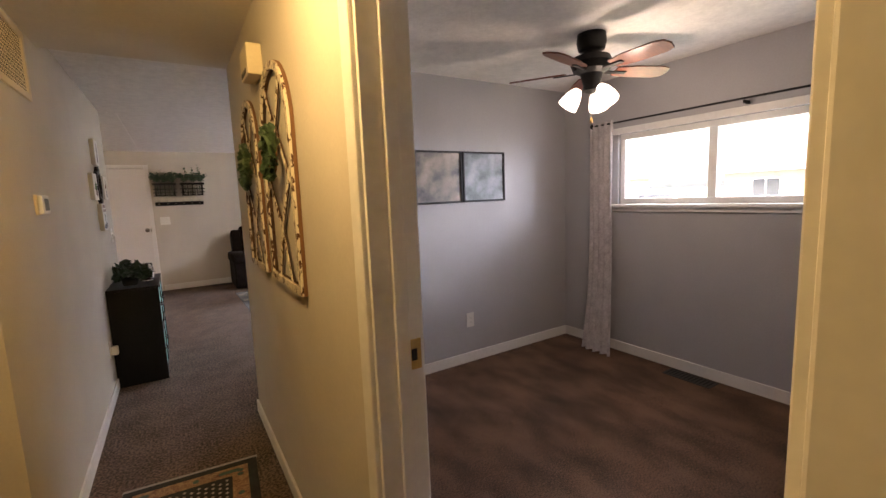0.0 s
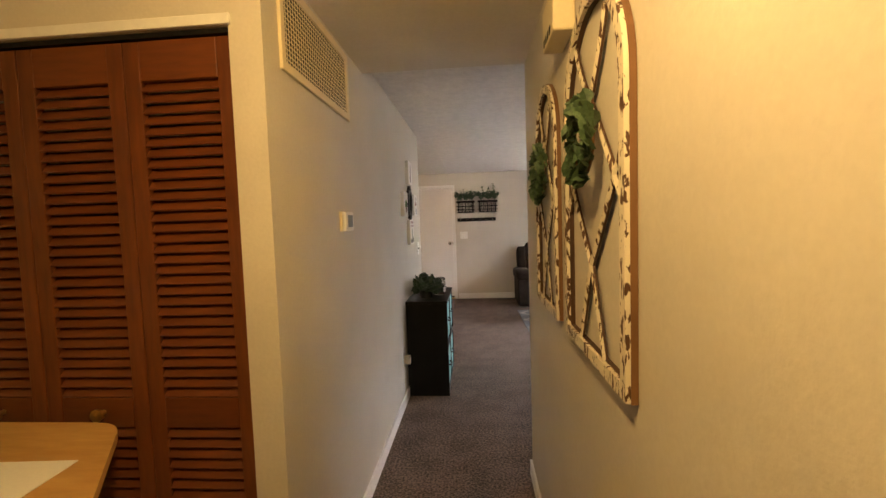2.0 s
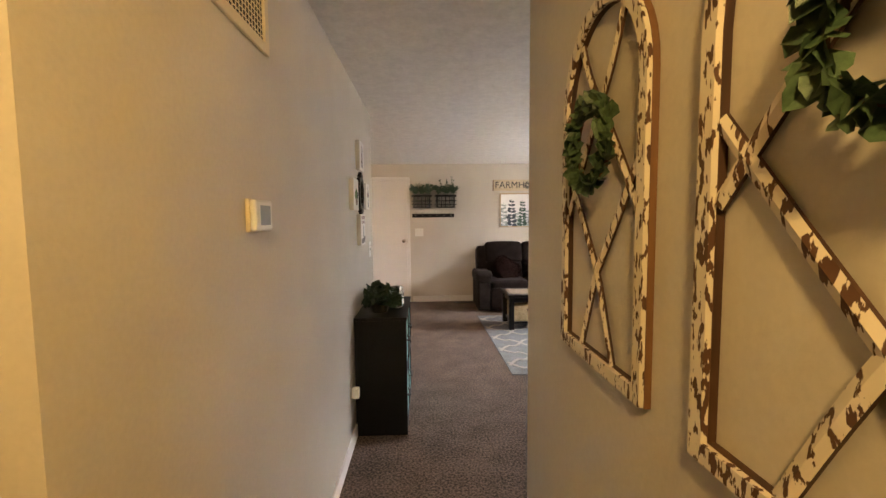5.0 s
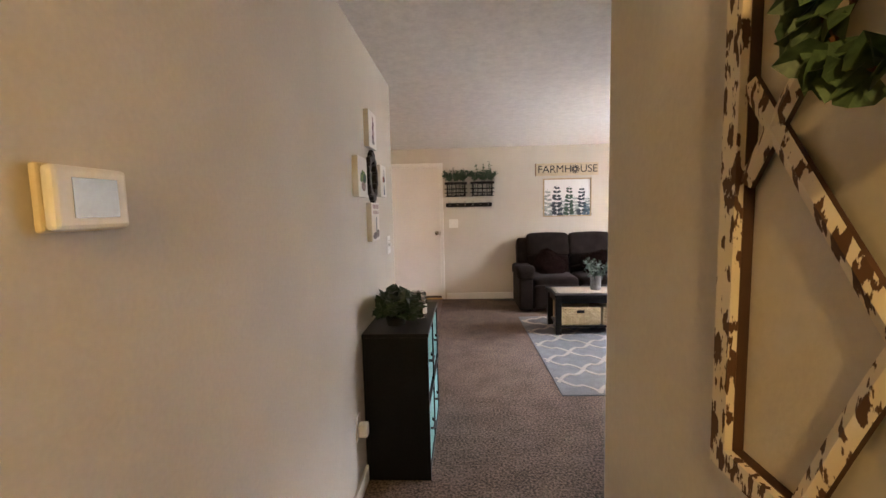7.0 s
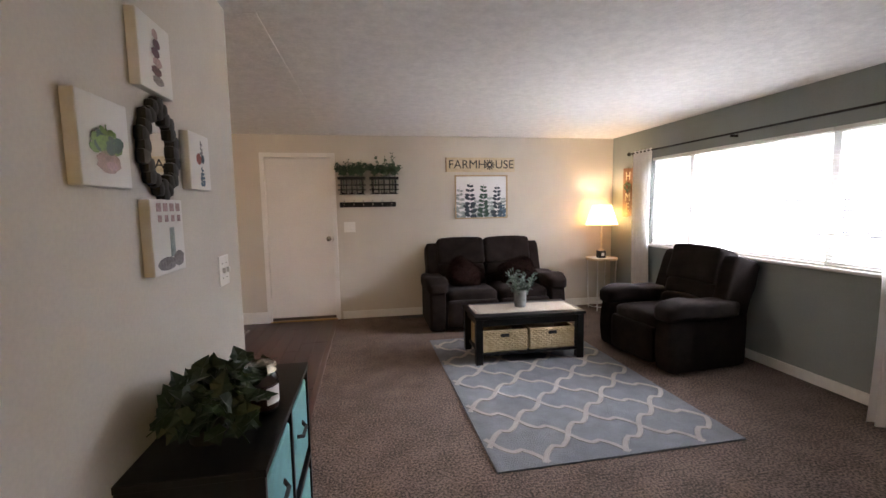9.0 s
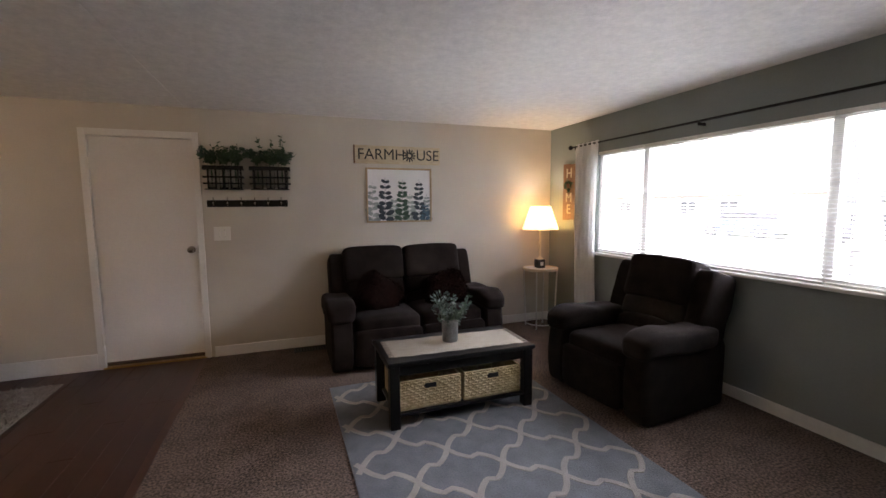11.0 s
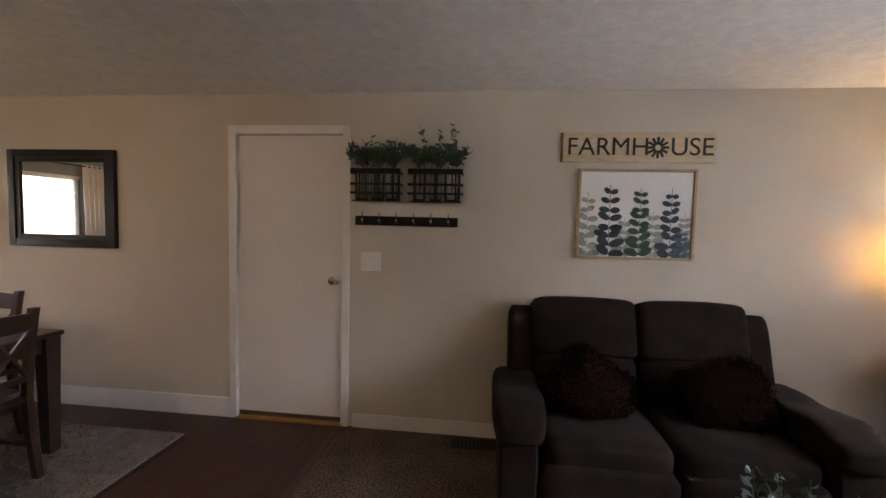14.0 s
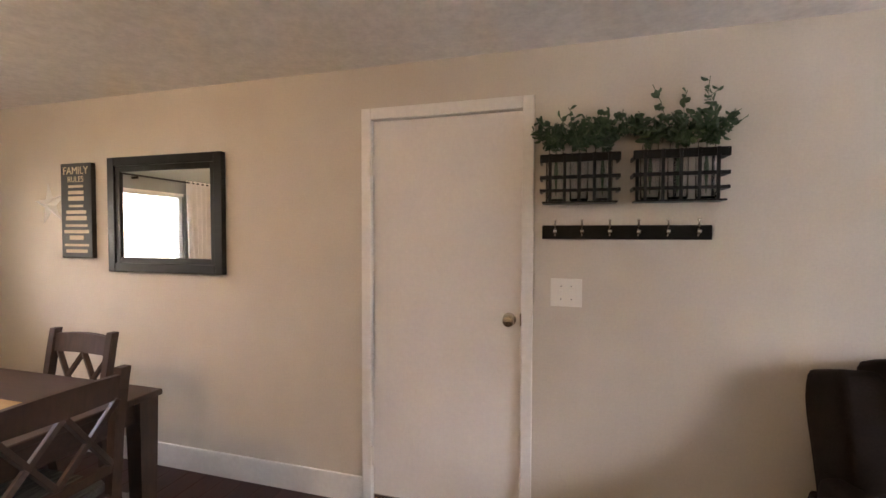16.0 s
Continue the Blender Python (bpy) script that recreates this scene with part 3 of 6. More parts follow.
# ---- coffee table ----
def coffee_table():
    t = thing("coffee_table", "black wooden coffee table with a low shelf", "coffee table", (1.75, 6.965, 0.012), 0)
    W, D, H = 1.04, 0.52, 0.438
    part("tabletop", box(B(), (-W / 2, -D / 2, H - 0.03), (W / 2, D / 2, H), bevel=0.006), BLACK, t)
    for sx in (-1, 1):
        for sy in (-1, 1):
            part("leg", box(B(), (sx * (W / 2 - 0.045) - 0.032, sy * (D / 2 - 0.045) - 0.032, 0), (sx * (W / 2 - 0.045) + 0.032, sy * (D / 2 - 0.045) + 0.032, H - 0.03), bevel=0.004), BLACK, t)
    for sy in (-1, 1):
        part("apron", box(B(), (-W / 2 + 0.08, sy * (D / 2 - 0.045) - 0.011, H - 0.10), (W / 2 - 0.08, sy * (D / 2 - 0.045) + 0.011, H - 0.03), bevel=0.003), BLACK, t)
    for sx in (-1, 1):
        part("apron", box(B(), (sx * (W / 2 - 0.045) - 0.011, -D / 2 + 0.08, H - 0.10), (sx * (W / 2 - 0.045) + 0.011, D / 2 - 0.08, H - 0.03), bevel=0.003), BLACK, t)
    part("shelf", box(B(), (-W / 2 + 0.05, -D / 2 + 0.03, 0.075), (W / 2 - 0.05, D / 2 - 0.03, 0.097), bevel=0.003), BLACK, t)


coffee_table()


def wicker_basket(x):
    b = thing("wicker_basket", "woven pale straw storage basket on the table shelf", "basket", (x, 6.965, 0.11), 0, "baskets under the coffee table")
    w, d, h = 0.425, 0.42, 0.195
    bm = B()
    for lo, hi in (((-w / 2, -d / 2, 0), (w / 2, -d / 2 + 0.012, h)), ((-w / 2, d / 2 - 0.012, 0), (w / 2, d / 2, h)), ((-w / 2, -d / 2 + 0.012, 0), (-w / 2 + 0.012, d / 2 - 0.012, h)), ((w / 2 - 0.012, -d / 2 + 0.012, 0), (w / 2, d / 2 - 0.012, h)), ((-w / 2 + 0.012, -d / 2 + 0.012, 0), (w / 2 - 0.012, d / 2 - 0.012, 0.01))):
        box(bm, lo, hi, bevel=0.003, seg=1)
    body = part("body", bm, BASKET, b)
    bm = B()
    rows, cols = 10, 17
    for r in range(rows):
        for c in range(cols):
            x0 = -w / 2 + w * (c + 0.5) / cols
            z0 = 0.01 + (h - 0.02) * (r + 0.5) / rows
            if r >= rows - 3 and r < rows - 1 and abs(x0) < 0.05:
                continue
            lean = 28 if (r + c) % 2 else -28
            box(bm, (-w / cols * 0.62, -0.006, -0.0075), (w / cols * 0.62, 0.006, 0.0075), Matrix.Translation((x0, -d / 2 - 0.003, z0)) @ Matrix.Rotation(radians(lean), 4, "Y"), bevel=0.004, seg=1)
    part("weave", bm, BASKET, body)
    part("handle_hole", box(B(), (-0.042, -d / 2 - 0.006, h - 0.062), (0.042, -d / 2 - 0.0005, h - 0.03), bevel=0.002), DARK, b, "dark slot handle")


wicker_basket(1.515)
wicker_basket(1.965)


def table_runner():
    r = thing("table_runner", "cream woven linen table runner with fringed ends", "table runner", (1.76, 6.955, 0.4515), -2)
    bm = B()
    nx, ny = 40, 6
    L, Wd = 0.92, 0.34
    grid = [[bm.verts.new((-L / 2 + L * i / nx, -Wd / 2 + Wd * j / ny + 0.004 * math.sin(i * 0.9), 0.0025 + 0.0015 * noise.noise((i * 0.5, j, 3)))) for j in range(ny + 1)] for i in range(nx + 1)]
    low = [[bm.verts.new((v.co.x, v.co.y, 0.0)) for v in row] for row in grid]
    for g, flip in ((grid, False), (low, True)):
        for i in range(nx):
            for j in range(ny):
                f = (g[i][j], g[i + 1][j], g[i + 1][j + 1], g[i][j + 1])
                bm.faces.new(f[::-1] if flip else f)
    part("cloth", bm, LINEN, r)
    for sx in (-1, 1):
        bm = B()
        for j in range(30):
            y = -Wd / 2 + Wd * (j + 0.5) / 30
            a = Vector((sx * L / 2, y, 0.003))
            e = a + Vector((sx * 0.035, rng.uniform(-0.008, 0.008), 0.001))
            sweep(bm, [a, a.lerp(e, 0.5) + Vector((0, 0, 0.002)), e], 0.002, 4)
        part("fringe", bm, LINEN, r)


table_runner()


def vase():
    v = thing("vase", "galvanised metal vase with artificial blue-green foliage", "vase", (1.745, 6.99, 0.456))
    part("pot", lathe(B(), [(0.052, 0), (0.055, 0.004), (0.057, 0.155), (0.06, 0.16), (0.054, 0.158), (0.05, 0.02), (0.001, 0.018)]), ZINC, v, smooth=True)
    lf, st = B(), B()
    for i in range(22):
        a = i * 2.4
        r = rng.uniform(0.06, 0.17)
        sprig(lf, st, (0.02 * math.cos(a), 0.02 * math.sin(a), 0.1), (r * math.cos(a), r * math.sin(a), 0.36 - 0.55 * r + rng.uniform(-0.04, 0.03)), 14, 0.034, 0.62)
    part("stems", st, LEAF, v)
    part("foliage", lf, EUCALYPT, v)


vase()


# ---- area rug with a trellis of raised cream lines ----
def area_rug():
    r = thing("area_rug", "grey area rug with a cream trellis pattern", "rug", (1.735, 6.40, 0.0), 0.8)
    W, L = 1.55, 2.28
    part("rug_base", box(B(), (-W / 2, -L / 2, 0), (W / 2, L / 2, 0.009), bevel=0.003), RUG, r)
    bm = B()
    cw, ch, half, top, low = 0.49, 0.445, 0.019, 0.0118, 0.006
    nodes = [(i, j) for i in range(-5, 6) for j in range(-7, 8) if (i + j) % 2 == 0]
    for i, j in nodes:
        for di in (-1, 1):
            a = Vector((i * cw / 2 + 0.012, j * ch / 2 - 0.2, 0))
            b = Vector(((i + di) * cw / 2 + 0.012, (j + 1) * ch / 2 - 0.2, 0))
            d = b - a
            lift = 0.0005 * (di > 0) + 0.00025 * (j % 2)
            side = Vector((-d.y, d.x, 0)).normalized() * di
            pts = []
            for t in (0, 0.08, 0.16, 0.24, 0.32, 0.40, 0.46, 0.5, 0.54, 0.60, 0.68, 0.76, 0.84, 0.92, 1.0):
                step = 1 if t < 0.499 else -1 if t > 0.501 else 0
                pts.append(a + d * t + side * (0.008 * math.sin(2 * math.pi * t) + 0.021 * step * math.sin(math.pi * t)))
            rows = []
            for k, p in enumerate(pts):
                tan = (pts[min(k + 1, 14)] - pts[max(k - 1, 0)]).normalized()
                nn = Vector((-tan.y, tan.x, 0)) * half
                row = []
                for q, z in ((p - nn, low), (p - nn * 0.8, top + lift), (p + nn * 0.8, top + lift), (p + nn, low)):
                    row.append(Vector((max(-W / 2 + 0.004, min(W / 2 - 0.004, q.x)), max(-L / 2 + 0.004, min(L / 2 - 0.004, q.y)), z)))
                rows.append(row)
            for ra, rb in zip(rows, rows[1:]):
                flat = [q for q in ra + rb]
                if max(abs(q.x) for q in flat) >= W / 2 - 0.0041 or max(abs(q.y) for q in flat) >= L / 2 - 0.0041:
                    continue
                va, vb = [bm.verts.new(q) for q in ra], [bm.verts.new(q) for q in rb]
                for m in range(3):
                    bm.faces.new((va[m], va[m + 1], vb[m + 1], vb[m]))
    part("trellis_pattern", bm, RUG_LINE, r, "cream trellis lines")


area_rug()


# ---- side table and lamp ----
def side_table():
    s = thing("side_table", "round white-topped side table with thin pale metal legs", "side table", (3.42, 8.42, 0))
    part("tabletop", lathe(B(), [(0.185, 0.672), (0.195, 0.674), (0.195, 0.69), (0.185, 0.692), (0.001, 0.692)], seg=40), PAPER, s, smooth=True)
    part("rim", lathe(B(), [(0.196, 0.668), (0.202, 0.668), (0.202, 0.697), (0.196, 0.697), (0.196, 0.668)], seg=40), CREAM, s)
    for k in range(4):
        a = radians(45 + 90 * k)
        part("leg", rod(B(), (0.165 * math.cos(a), 0.165 * math.sin(a), 0), (0.19 * math.cos(a), 0.19 * math.sin(a), 0.67), 0.008), PAPER, s)
    part("lower_ring", sweep(B(), [(0.166 * math.cos(2 * math.pi * k / 32), 0.166 * math.sin(2 * math.pi * k / 32), 0.05) for k in range(33)], 0.006), PAPER, s)


side_table()


def table_lamp():
    s = thing("table_lamp", "lit table lamp with a cream shade and bottle base", "lamp", (3.41, 8.42, 0.692))
    part("base", box(B(), (-0.046, -0.046, 0), (0.046, 0.046, 0.098), bevel=0.008), INK, s, smooth=True)
    part("shoulder", lathe(B(), [(0.04, 0.0985), (0.03, 0.115), (0.016, 0.128), (0.013, 0.14)]), CREAM, s, smooth=True)
    part("label_plate", box(B(), (-0.02, -0.048, 0.03), (0.02, -0.0465, 0.07), bevel=0.001), PAPER, s, "small white label")
    part("neck", lathe(B(), [(0.013, 0.14), (0.015, 0.18), (0.012, 0.22), (0.016, 0.30), (0.012, 0.34), (0.009, 0.43)]), CREAM, s, smooth=True)
    part("socket", rod(B(), (0, 0, 0.43), (0, 0, 0.50), 0.016), BRASS, s)
    bm = B()
    lathe(bm, [(0.205, 0.445), (0.118, 0.705), (0.115, 0.705), (0.202, 0.445), (0.205, 0.445)], seg=48)
    part("shade", bm, SHADE, s, "cream fabric shade", True)
    part("bulb", lathe(B(), [(0.010, 0.50), (0.013, 0.506), (0.012, 0.516), (0.001, 0.52)]), glow("lamp_bulb_glow", (1.0, 0.62, 0.28), 2), s, smooth=True)


table_lamp()


# ---- windows ----
def window_unit(name, x, face, y0, y1, z0, z1, mulls, label, blinds=True, sill=True):
    """face: -1 where the room lies towards -x, +1 where it lies towards +x."""
    w = thing(name, label, "window", (x, 0, 0), 0, kind="structure")
    o = -face   # outwards
    X = lambda a, b: (min(o * a, o * b), max(o * a, o * b))
    f = 0.045

    def bar(nm, ya, yb, za, zb, d0=0.03, d1=0.09, mat=TRIM):
        xa, xb = X(d0, d1)
        return part(nm, box(B(), (xa, ya, za), (xb, yb, zb), bevel=0.004), mat, w)
    bar("frame_head", y0, y1, z1 - f, z1)
    bar("frame_bottom", y0, y1, z0, z0 + f)
    bar("frame_side", y0, y0 + f, z0 + f, z1 - f)
    bar("frame_side", y1 - f, y1, z0 + f, z1 - f)
    edges = [y0 + f] + [e for m in mulls for e in (m - 0.03, m + 0.03)] + [y1 - f]
    for m in mulls:
        bar("mullion", m - 0.03, m + 0.03, z0 + f, z1 - f)
    for a, b in zip(edges[::2], edges[1::2]):
        xa, xb = X(0.058, 0.062)
        p = part("pane", box(B(), (xa, a, z0 + f), (xb, b, z1 - f)), PANE, w, "window glass with glare mixed in")
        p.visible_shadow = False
    if sill:
        xa, xb = X(-0.05, 0.03)
        part("sill", box(B(), (xa, y0 - 0.03, z0 - 0.025), (xb, y1 + 0.03, z0), bevel=0.005), TRIM, w)
    return edges


def blind(x, face, y0, y1, z0, z1, gap=0.026, stack=12):
    o = -face
    b = thing("window_blind", "white horizontal slat blind lowered with open slats", "blind", (x, 0, 0), 0, "window blinds")
    xc = o * 0.008
    part("headrail", box(B(), (xc - 0.014, y0 + 0.004, z1 - 0.03), (xc + 0.014, y1 - 0.004, z1), bevel=0.003), WHITE, b)
    bm = B()
    box(bm, (-0.011, y0 + 0.006, -0.0006), (0.011, y1 - 0.006, 0.0006), Matrix.Rotation(radians(12 * face), 4, "Y"))
    first = part("slat", bm, SLAT_WHITE, b)
    first.location = (xc, 0, z1 - 0.036)
    z = z1 - 0.044
    k = 0
    while z > z0 + 0.03:
        c = first.copy()
        scene.collection.objects.link(c)
        c.location = (xc, 0, z)
        k += 1
        z -= 0.012 if k < stack else gap
    part("bottom_rail", box(B(), (xc - 0.012, y0 + 0.006, z0 + 0.003), (xc + 0.012, y1 - 0.006, z0 + 0.018), bevel=0.003), WHITE, b)
    for y in (y0 + 0.12, y1 - 0.12):
        part("cord", rod(B(), (xc - o * 0.013, y, z0 + 0.01), (xc - o * 0.013, y, z1 - 0.02), 0.0012, seg=5), WHITE, b)


edges = window_unit("window_living", XW, -1, WY0, WY1, WZ0, WZ1, [5.82, 7.23], "wide white three-part living room window")
for a, b_ in ((WY0 + 0.01, 5.82), (5.82, 7.23), (7.23, WY1 - 0.01)):
    blind(XW, -1, a, b_, WZ0, WZ1 - 0.002)
window_unit("window_bedroom", BX, -1, BWY0, BWY1, BWZ0, BWZ1, [1.73], "white two-part high bedroom window")
bm = B()
box(bm, (-0.018, BWY0 - 0.06, BWZ0 - 0.06), (-0.001, BWY1 + 0.05, BWZ0 - 0.026), bevel=0.003)
box(bm, (-0.018, BWY0 - 0.06, BWZ1), (-0.001, BWY1 + 0.05, BWZ1 + 0.05), bevel=0.003)
trim = part("window_trim", bm, TRIM)
trim.location = (BX, 0, 0)
tagged(trim, "white painted window casing", "trim", kind="structure")
window_unit("window_dining", DX, 1, DWY0, DWY1, DWZ0, DWZ1, [], "white dining room window")
blind(DX, 1, DWY0 + 0.01, DWY1 - 0.01, DWZ0, DWZ1 - 0.002)


def curtain(name, label, wall_x, out, ya, yb, z1, mat, folds=5, flare=0.0, drift=0.0, group="", z0=0.015, kick=0.0):
    """A hanging panel with folds; out: the room's side of the wall, -1 or +1."""
    bm = B()
    n, m = folds * 10, 14
    rows = []
    for j in range(m + 1):
        v = j / m
        row = []
        for i in range(n + 1):
            u = i / n
            spread = (1 + flare * (v ** 2))
            mid = (ya + yb) / 2 + drift * v ** 3
            y = mid + (u - 0.5) * (yb - ya) * spread * (0.9 + 0.1 * math.cos(3 * v + 1))
            amp = 0.018 + 0.012 * v
            x = out * (0.075 + amp * math.sin(u * folds * 2 * math.pi + 0.7 * math.sin(v * 2.5)) + 0.004 * noise.noise((u * 6, v * 4, ya)) + kick * max(0.0, v - 0.45) ** 2 / 0.3)
            row.append((x, y, z1 - (z1 - z0) * v))
        rows.append(row)
    a = [[bm.verts.new(p) for p in r] for r in rows]
    b = [[bm.verts.new((p[0] + out * 0.0015, p[1], p[2])) for p in r] for r in rows]
    for g in (a, b):
        for j in range(m):
            for i in range(n):
                bm.faces.new((g[j][i], g[j][i + 1], g[j + 1][i + 1], g[j + 1][i]))
    c = part(name, bm, mat, smooth=True)
    c.location = (wall_x, 0, 0)
    return tagged(c, label, "curtain", group)


def curtain_rod(label, wall_x, out, ya, yb, z, r=0.009):
    c = thing("curtain_rod", label, "curtain rod", (wall_x, 0, 0))
    x = out * 0.075
    part("pole", rod(B(), (x, ya, z), (x, yb, z), r), IRON, c)
    for y, s in ((ya, -1), (yb, 1)):
        part("finial", lathe(B(), [(0.009, 0), (0.022, 0.01), (0.026, 0.025), (0.018, 0.042), (0.001, 0.048)], m=Matrix.Translation((x, y, z)) @ Matrix.Rotation(radians(-90 * s), 4, "X")), IRON, c, smooth=True)
    for y in (ya + 0.05, (ya + yb) / 2, yb - 0.05):
        part("bracket", box(B(), (min(0, x), y - 0.006, z - 0.03), (max(0, x), y + 0.006, z - 0.008), bevel=0.002), IRON, c)


curtain_rod("long thin black iron curtain rod over the living window", XW, -1, 5.14, 8.16, 2.03)
curtain("curtain", "sheer white curtain panel gathered beside the window", XW, -1, 7.73, 8.10, 2.05, CURTAIN, 5, 0.1, -0.06, "living room curtains")
curtain("curtain", "sheer white curtain panel pooling on the carpet", XW, -1, 5.15, 5.44, 2.05, CURTAIN, 4, 0.2, -0.16, "living room curtains", kick=0.2)
curtain_rod("thin black curtain rod over the bedroom window", BX, -1, 0.4, 2.62, 1.93, 0.007)
curtain("curtain", "grey patterned curtain panel hanging to the bedroom carpet", BX, -1, 2.44, 2.68, 1.95, SHEET, 4, 0.45, -0.06, kick=0.13)
curtain_rod("black curtain rod over the dining window", DX, 1, 6.55, 8.52, 2.0)
curtain("curtain", "off-white curtain panel beside the dining window", DX, 1, 8.20, 8.46, 2.02, CURTAIN, 5, 0.05, 0, "dining room curtains")
curtain("curtain", "off-white curtain panel beside the dining window", DX, 1, 6.66, 7.0, 2.02, CURTAIN, 5, 0.05, 0, "dining room curtains")


# ---- far wall ----
def farmhouse_sign():
    s = on_wall("wall_sign", "long cream wooden sign reading FARMHOUSE", "sign", "far", 1.818, 1.85)
    part("board", box(B(), (-0.457, -0.022, 0), (0.457, -0.001, 0.185), bevel=0.003), SIGN, s)
    part("edge", box(B(), (-0.47, -0.02, 0.001), (-0.4575, -0.001, 0.184), bevel=0.002), RAW_WOOD, s)
    text_mesh("lettering", "FARMH", 0.155, Matrix.Translation((-0.185, -0.0235, 0.092)) @ STAND, INK, s)
    text_mesh("lettering", "USE", 0.155, Matrix.Translation((0.315, -0.0235, 0.092)) @ STAND, INK, s)
    for k in range(12):
        bm = B()
        a = radians(30 * k)
        box(bm, (-0.0075, -0.002, 0.018), (0.0075, 0.001, 0.066), Matrix.Translation((0.115, -0.0225, 0.092)) @ Matrix.Rotation(a, 4, "Y"))
        part("windmill_blade", bm, INK, s, "black windmill blade in place of a letter")


farmhouse_sign()


def leaf_print(parent, x, z0, z1, col, n, size):
    """Flat printed leaves along a stem on a picture facing -y."""
    bm = B()
    box(bm, (x - 0.0015, -0.0012, z0), (x + 0.0015, 0.0, z1))
    for k in range(n):
        t = k / n
        z = z0 + (z1 - z0) * t
        for sx in (-1, 1):
            L, Wd = size * (1.15 - 0.7 * t) * rng.uniform(0.8, 1.15), size * 0.55 * (1.1 - 0.5 * t)
            a = radians(rng.uniform(2, 42))
            pts = []
            for q in range(8):
                ph = 2 * math.pi * q / 8
                u, v = L / 2 + L / 2 * math.cos(ph), Wd / 2 * math.sin(ph)
                pts.append((x + sx * (u * math.cos(a) - v * math.sin(a)), -0.0013 - 0.00003 * k, z + u * math.sin(a) + v * math.cos(a)))
            bm.faces.new([bm.verts.new(p) for p in pts])
    return part("printed_leaves", bm, col, parent)


INKS = [material("print_" + n, c, 0.6, scale=20, second=[v * 0.45 for v in c], Coat_Weight=0.6, Coat_Roughness=0.03) for n, c in (("slate", (0.05, 0.075, 0.10)), ("green", (0.055, 0.12, 0.085)), ("pale", (0.46, 0.53, 0.50)), ("blue", (0.10, 0.18, 0.25)), ("red", (0.42, 0.10, 0.06)), ("terracotta", (0.52, 0.36, 0.29)), ("lime", (0.22, 0.36, 0.09)), ("plum", (0.17, 0.07, 0.09)), ("rose", (0.62, 0.42, 0.40)), ("stone", (0.33, 0.30, 0.29)))]
GLOSS_PAPER = material("glazed_print_paper", (0.86, 0.86, 0.86), 0.6, vary=0.02, Coat_Weight=1.0, Coat_Roughness=0.02)


def framed_print():
    s = on_wall("framed_print", "framed print of blue-green eucalyptus stems under glass", "picture", "far", 1.82, 1.243)
    frame_of(s, 0.71, 0.567, 0.017, 0.03, BLOND)
    part("print", box(B(), (-0.339, -0.012, 0.016), (0.339, -0.003, 0.551)), GLOSS_PAPER, s, "white print under glass")
    stems = ((-0.29, 0.02, 0.42, 2, 7, 0.085), (-0.06, 0.02, 0.26, 2, 5, 0.08), (0.11, 0.02, 0.30, 2, 6, 0.085), (0.30, 0.02, 0.30, 2, 6, 0.07),
             (-0.155, 0.03, 0.47, 0, 8, 0.092), (0.03, 0.03, 0.45, 1, 9, 0.082), (0.215, 0.03, 0.45, 0, 8, 0.085), (0.285, 0.02, 0.20, 3, 5, 0.06))
    for k, (x, z0, z1, c, n, sz) in enumerate(stems):
        leaf_print(s, x, z0, z1, INKS[c], n, sz).location.y = -0.0125 - 0.0005 * k


framed_print()


def jar_rack(x0, x1, n, tall):
    s = on_wall("jar_rack", "black slatted wall rack holding glass jars of greenery", "wall rack", "far", (x0 + x1) / 2, 1.575, "jar racks")
    w = x1 - x0
    for z, hz in ((0.048, 0.014), (0.105, 0.016), (0.178, 0.036)):
        part("rail", box(B(), (-w / 2, -0.105, z), (w / 2, -0.095, z + hz), bevel=0.002), BLACK, s)
        for sx in (-1, 1):
            part("side_rail", box(B(), (sx * (w / 2 - 0.005) - 0.005, -0.095, z), (sx * (w / 2 - 0.005) + 0.005, -0.012, z + 0.016), bevel=0.002), BLACK, s)
    for k in range(5):
        x = -w / 2 + 0.045 + (w - 0.09) * k / 4
        part("upright", box(B(), (x - 0.0065, -0.113, 0), (x + 0.0065, -0.1055, 0.215), bevel=0.002), BLACK, s)
    for k in range(3):
        x = -w / 2 + 0.03 + (w - 0.06) * k / 2
        part("back_upright", box(B(), (x - 0.007, -0.012, 0), (x + 0.007, -0.001, 0.215), bevel=0.002), BLACK, s)
    part("bottom", box(B(), (-w / 2 + 0.01, -0.1045, 0), (w / 2 - 0.01, -0.0125, 0.008), bevel=0.002), BLACK, s)
    for k in range(n):
        x = -w / 2 + 0.02 + (w - 0.04) * (k + 0.5) / n
        jar = part("jar", lathe(B(), [(0.034, 0.0095), (0.04, 0.018), (0.04, 0.185), (0.031, 0.208), (0.033, 0.243), (0.03, 0.243), (0.029, 0.208), (0.038, 0.183), (0.038, 0.02), (0.001, 0.015)], (x, -0.055, 0), seg=16), CLEAR, s, "clear glass jar", True)
        lf, st = B(), B()
        for q in range(14):
            a = q * 2.4 + k
            r = rng.uniform(0.04, 0.105)
            top = rng.uniform(0.29, 0.37) + (tall if q < 2 else 0) * (k + 1) / n
            lean = (k - (n - 1) / 2) * 0.035
            sprig(lf, st, (x, -0.055, 0.235), (x + lean + r * math.cos(a), -0.065 + 0.45 * r * math.sin(a), top + 0.01), 16, 0.036, 0.62)
            sweep(st, [(x, -0.055, 0.04), (x + 0.008 * math.cos(a), -0.055 + 0.008 * math.sin(a), 0.14), (x, -0.055, 0.235)], 0.0015, 4)
        part("stems", st, LEAF, jar)
        part("foliage", lf, LEAF, jar, "grey-green artificial leaves")


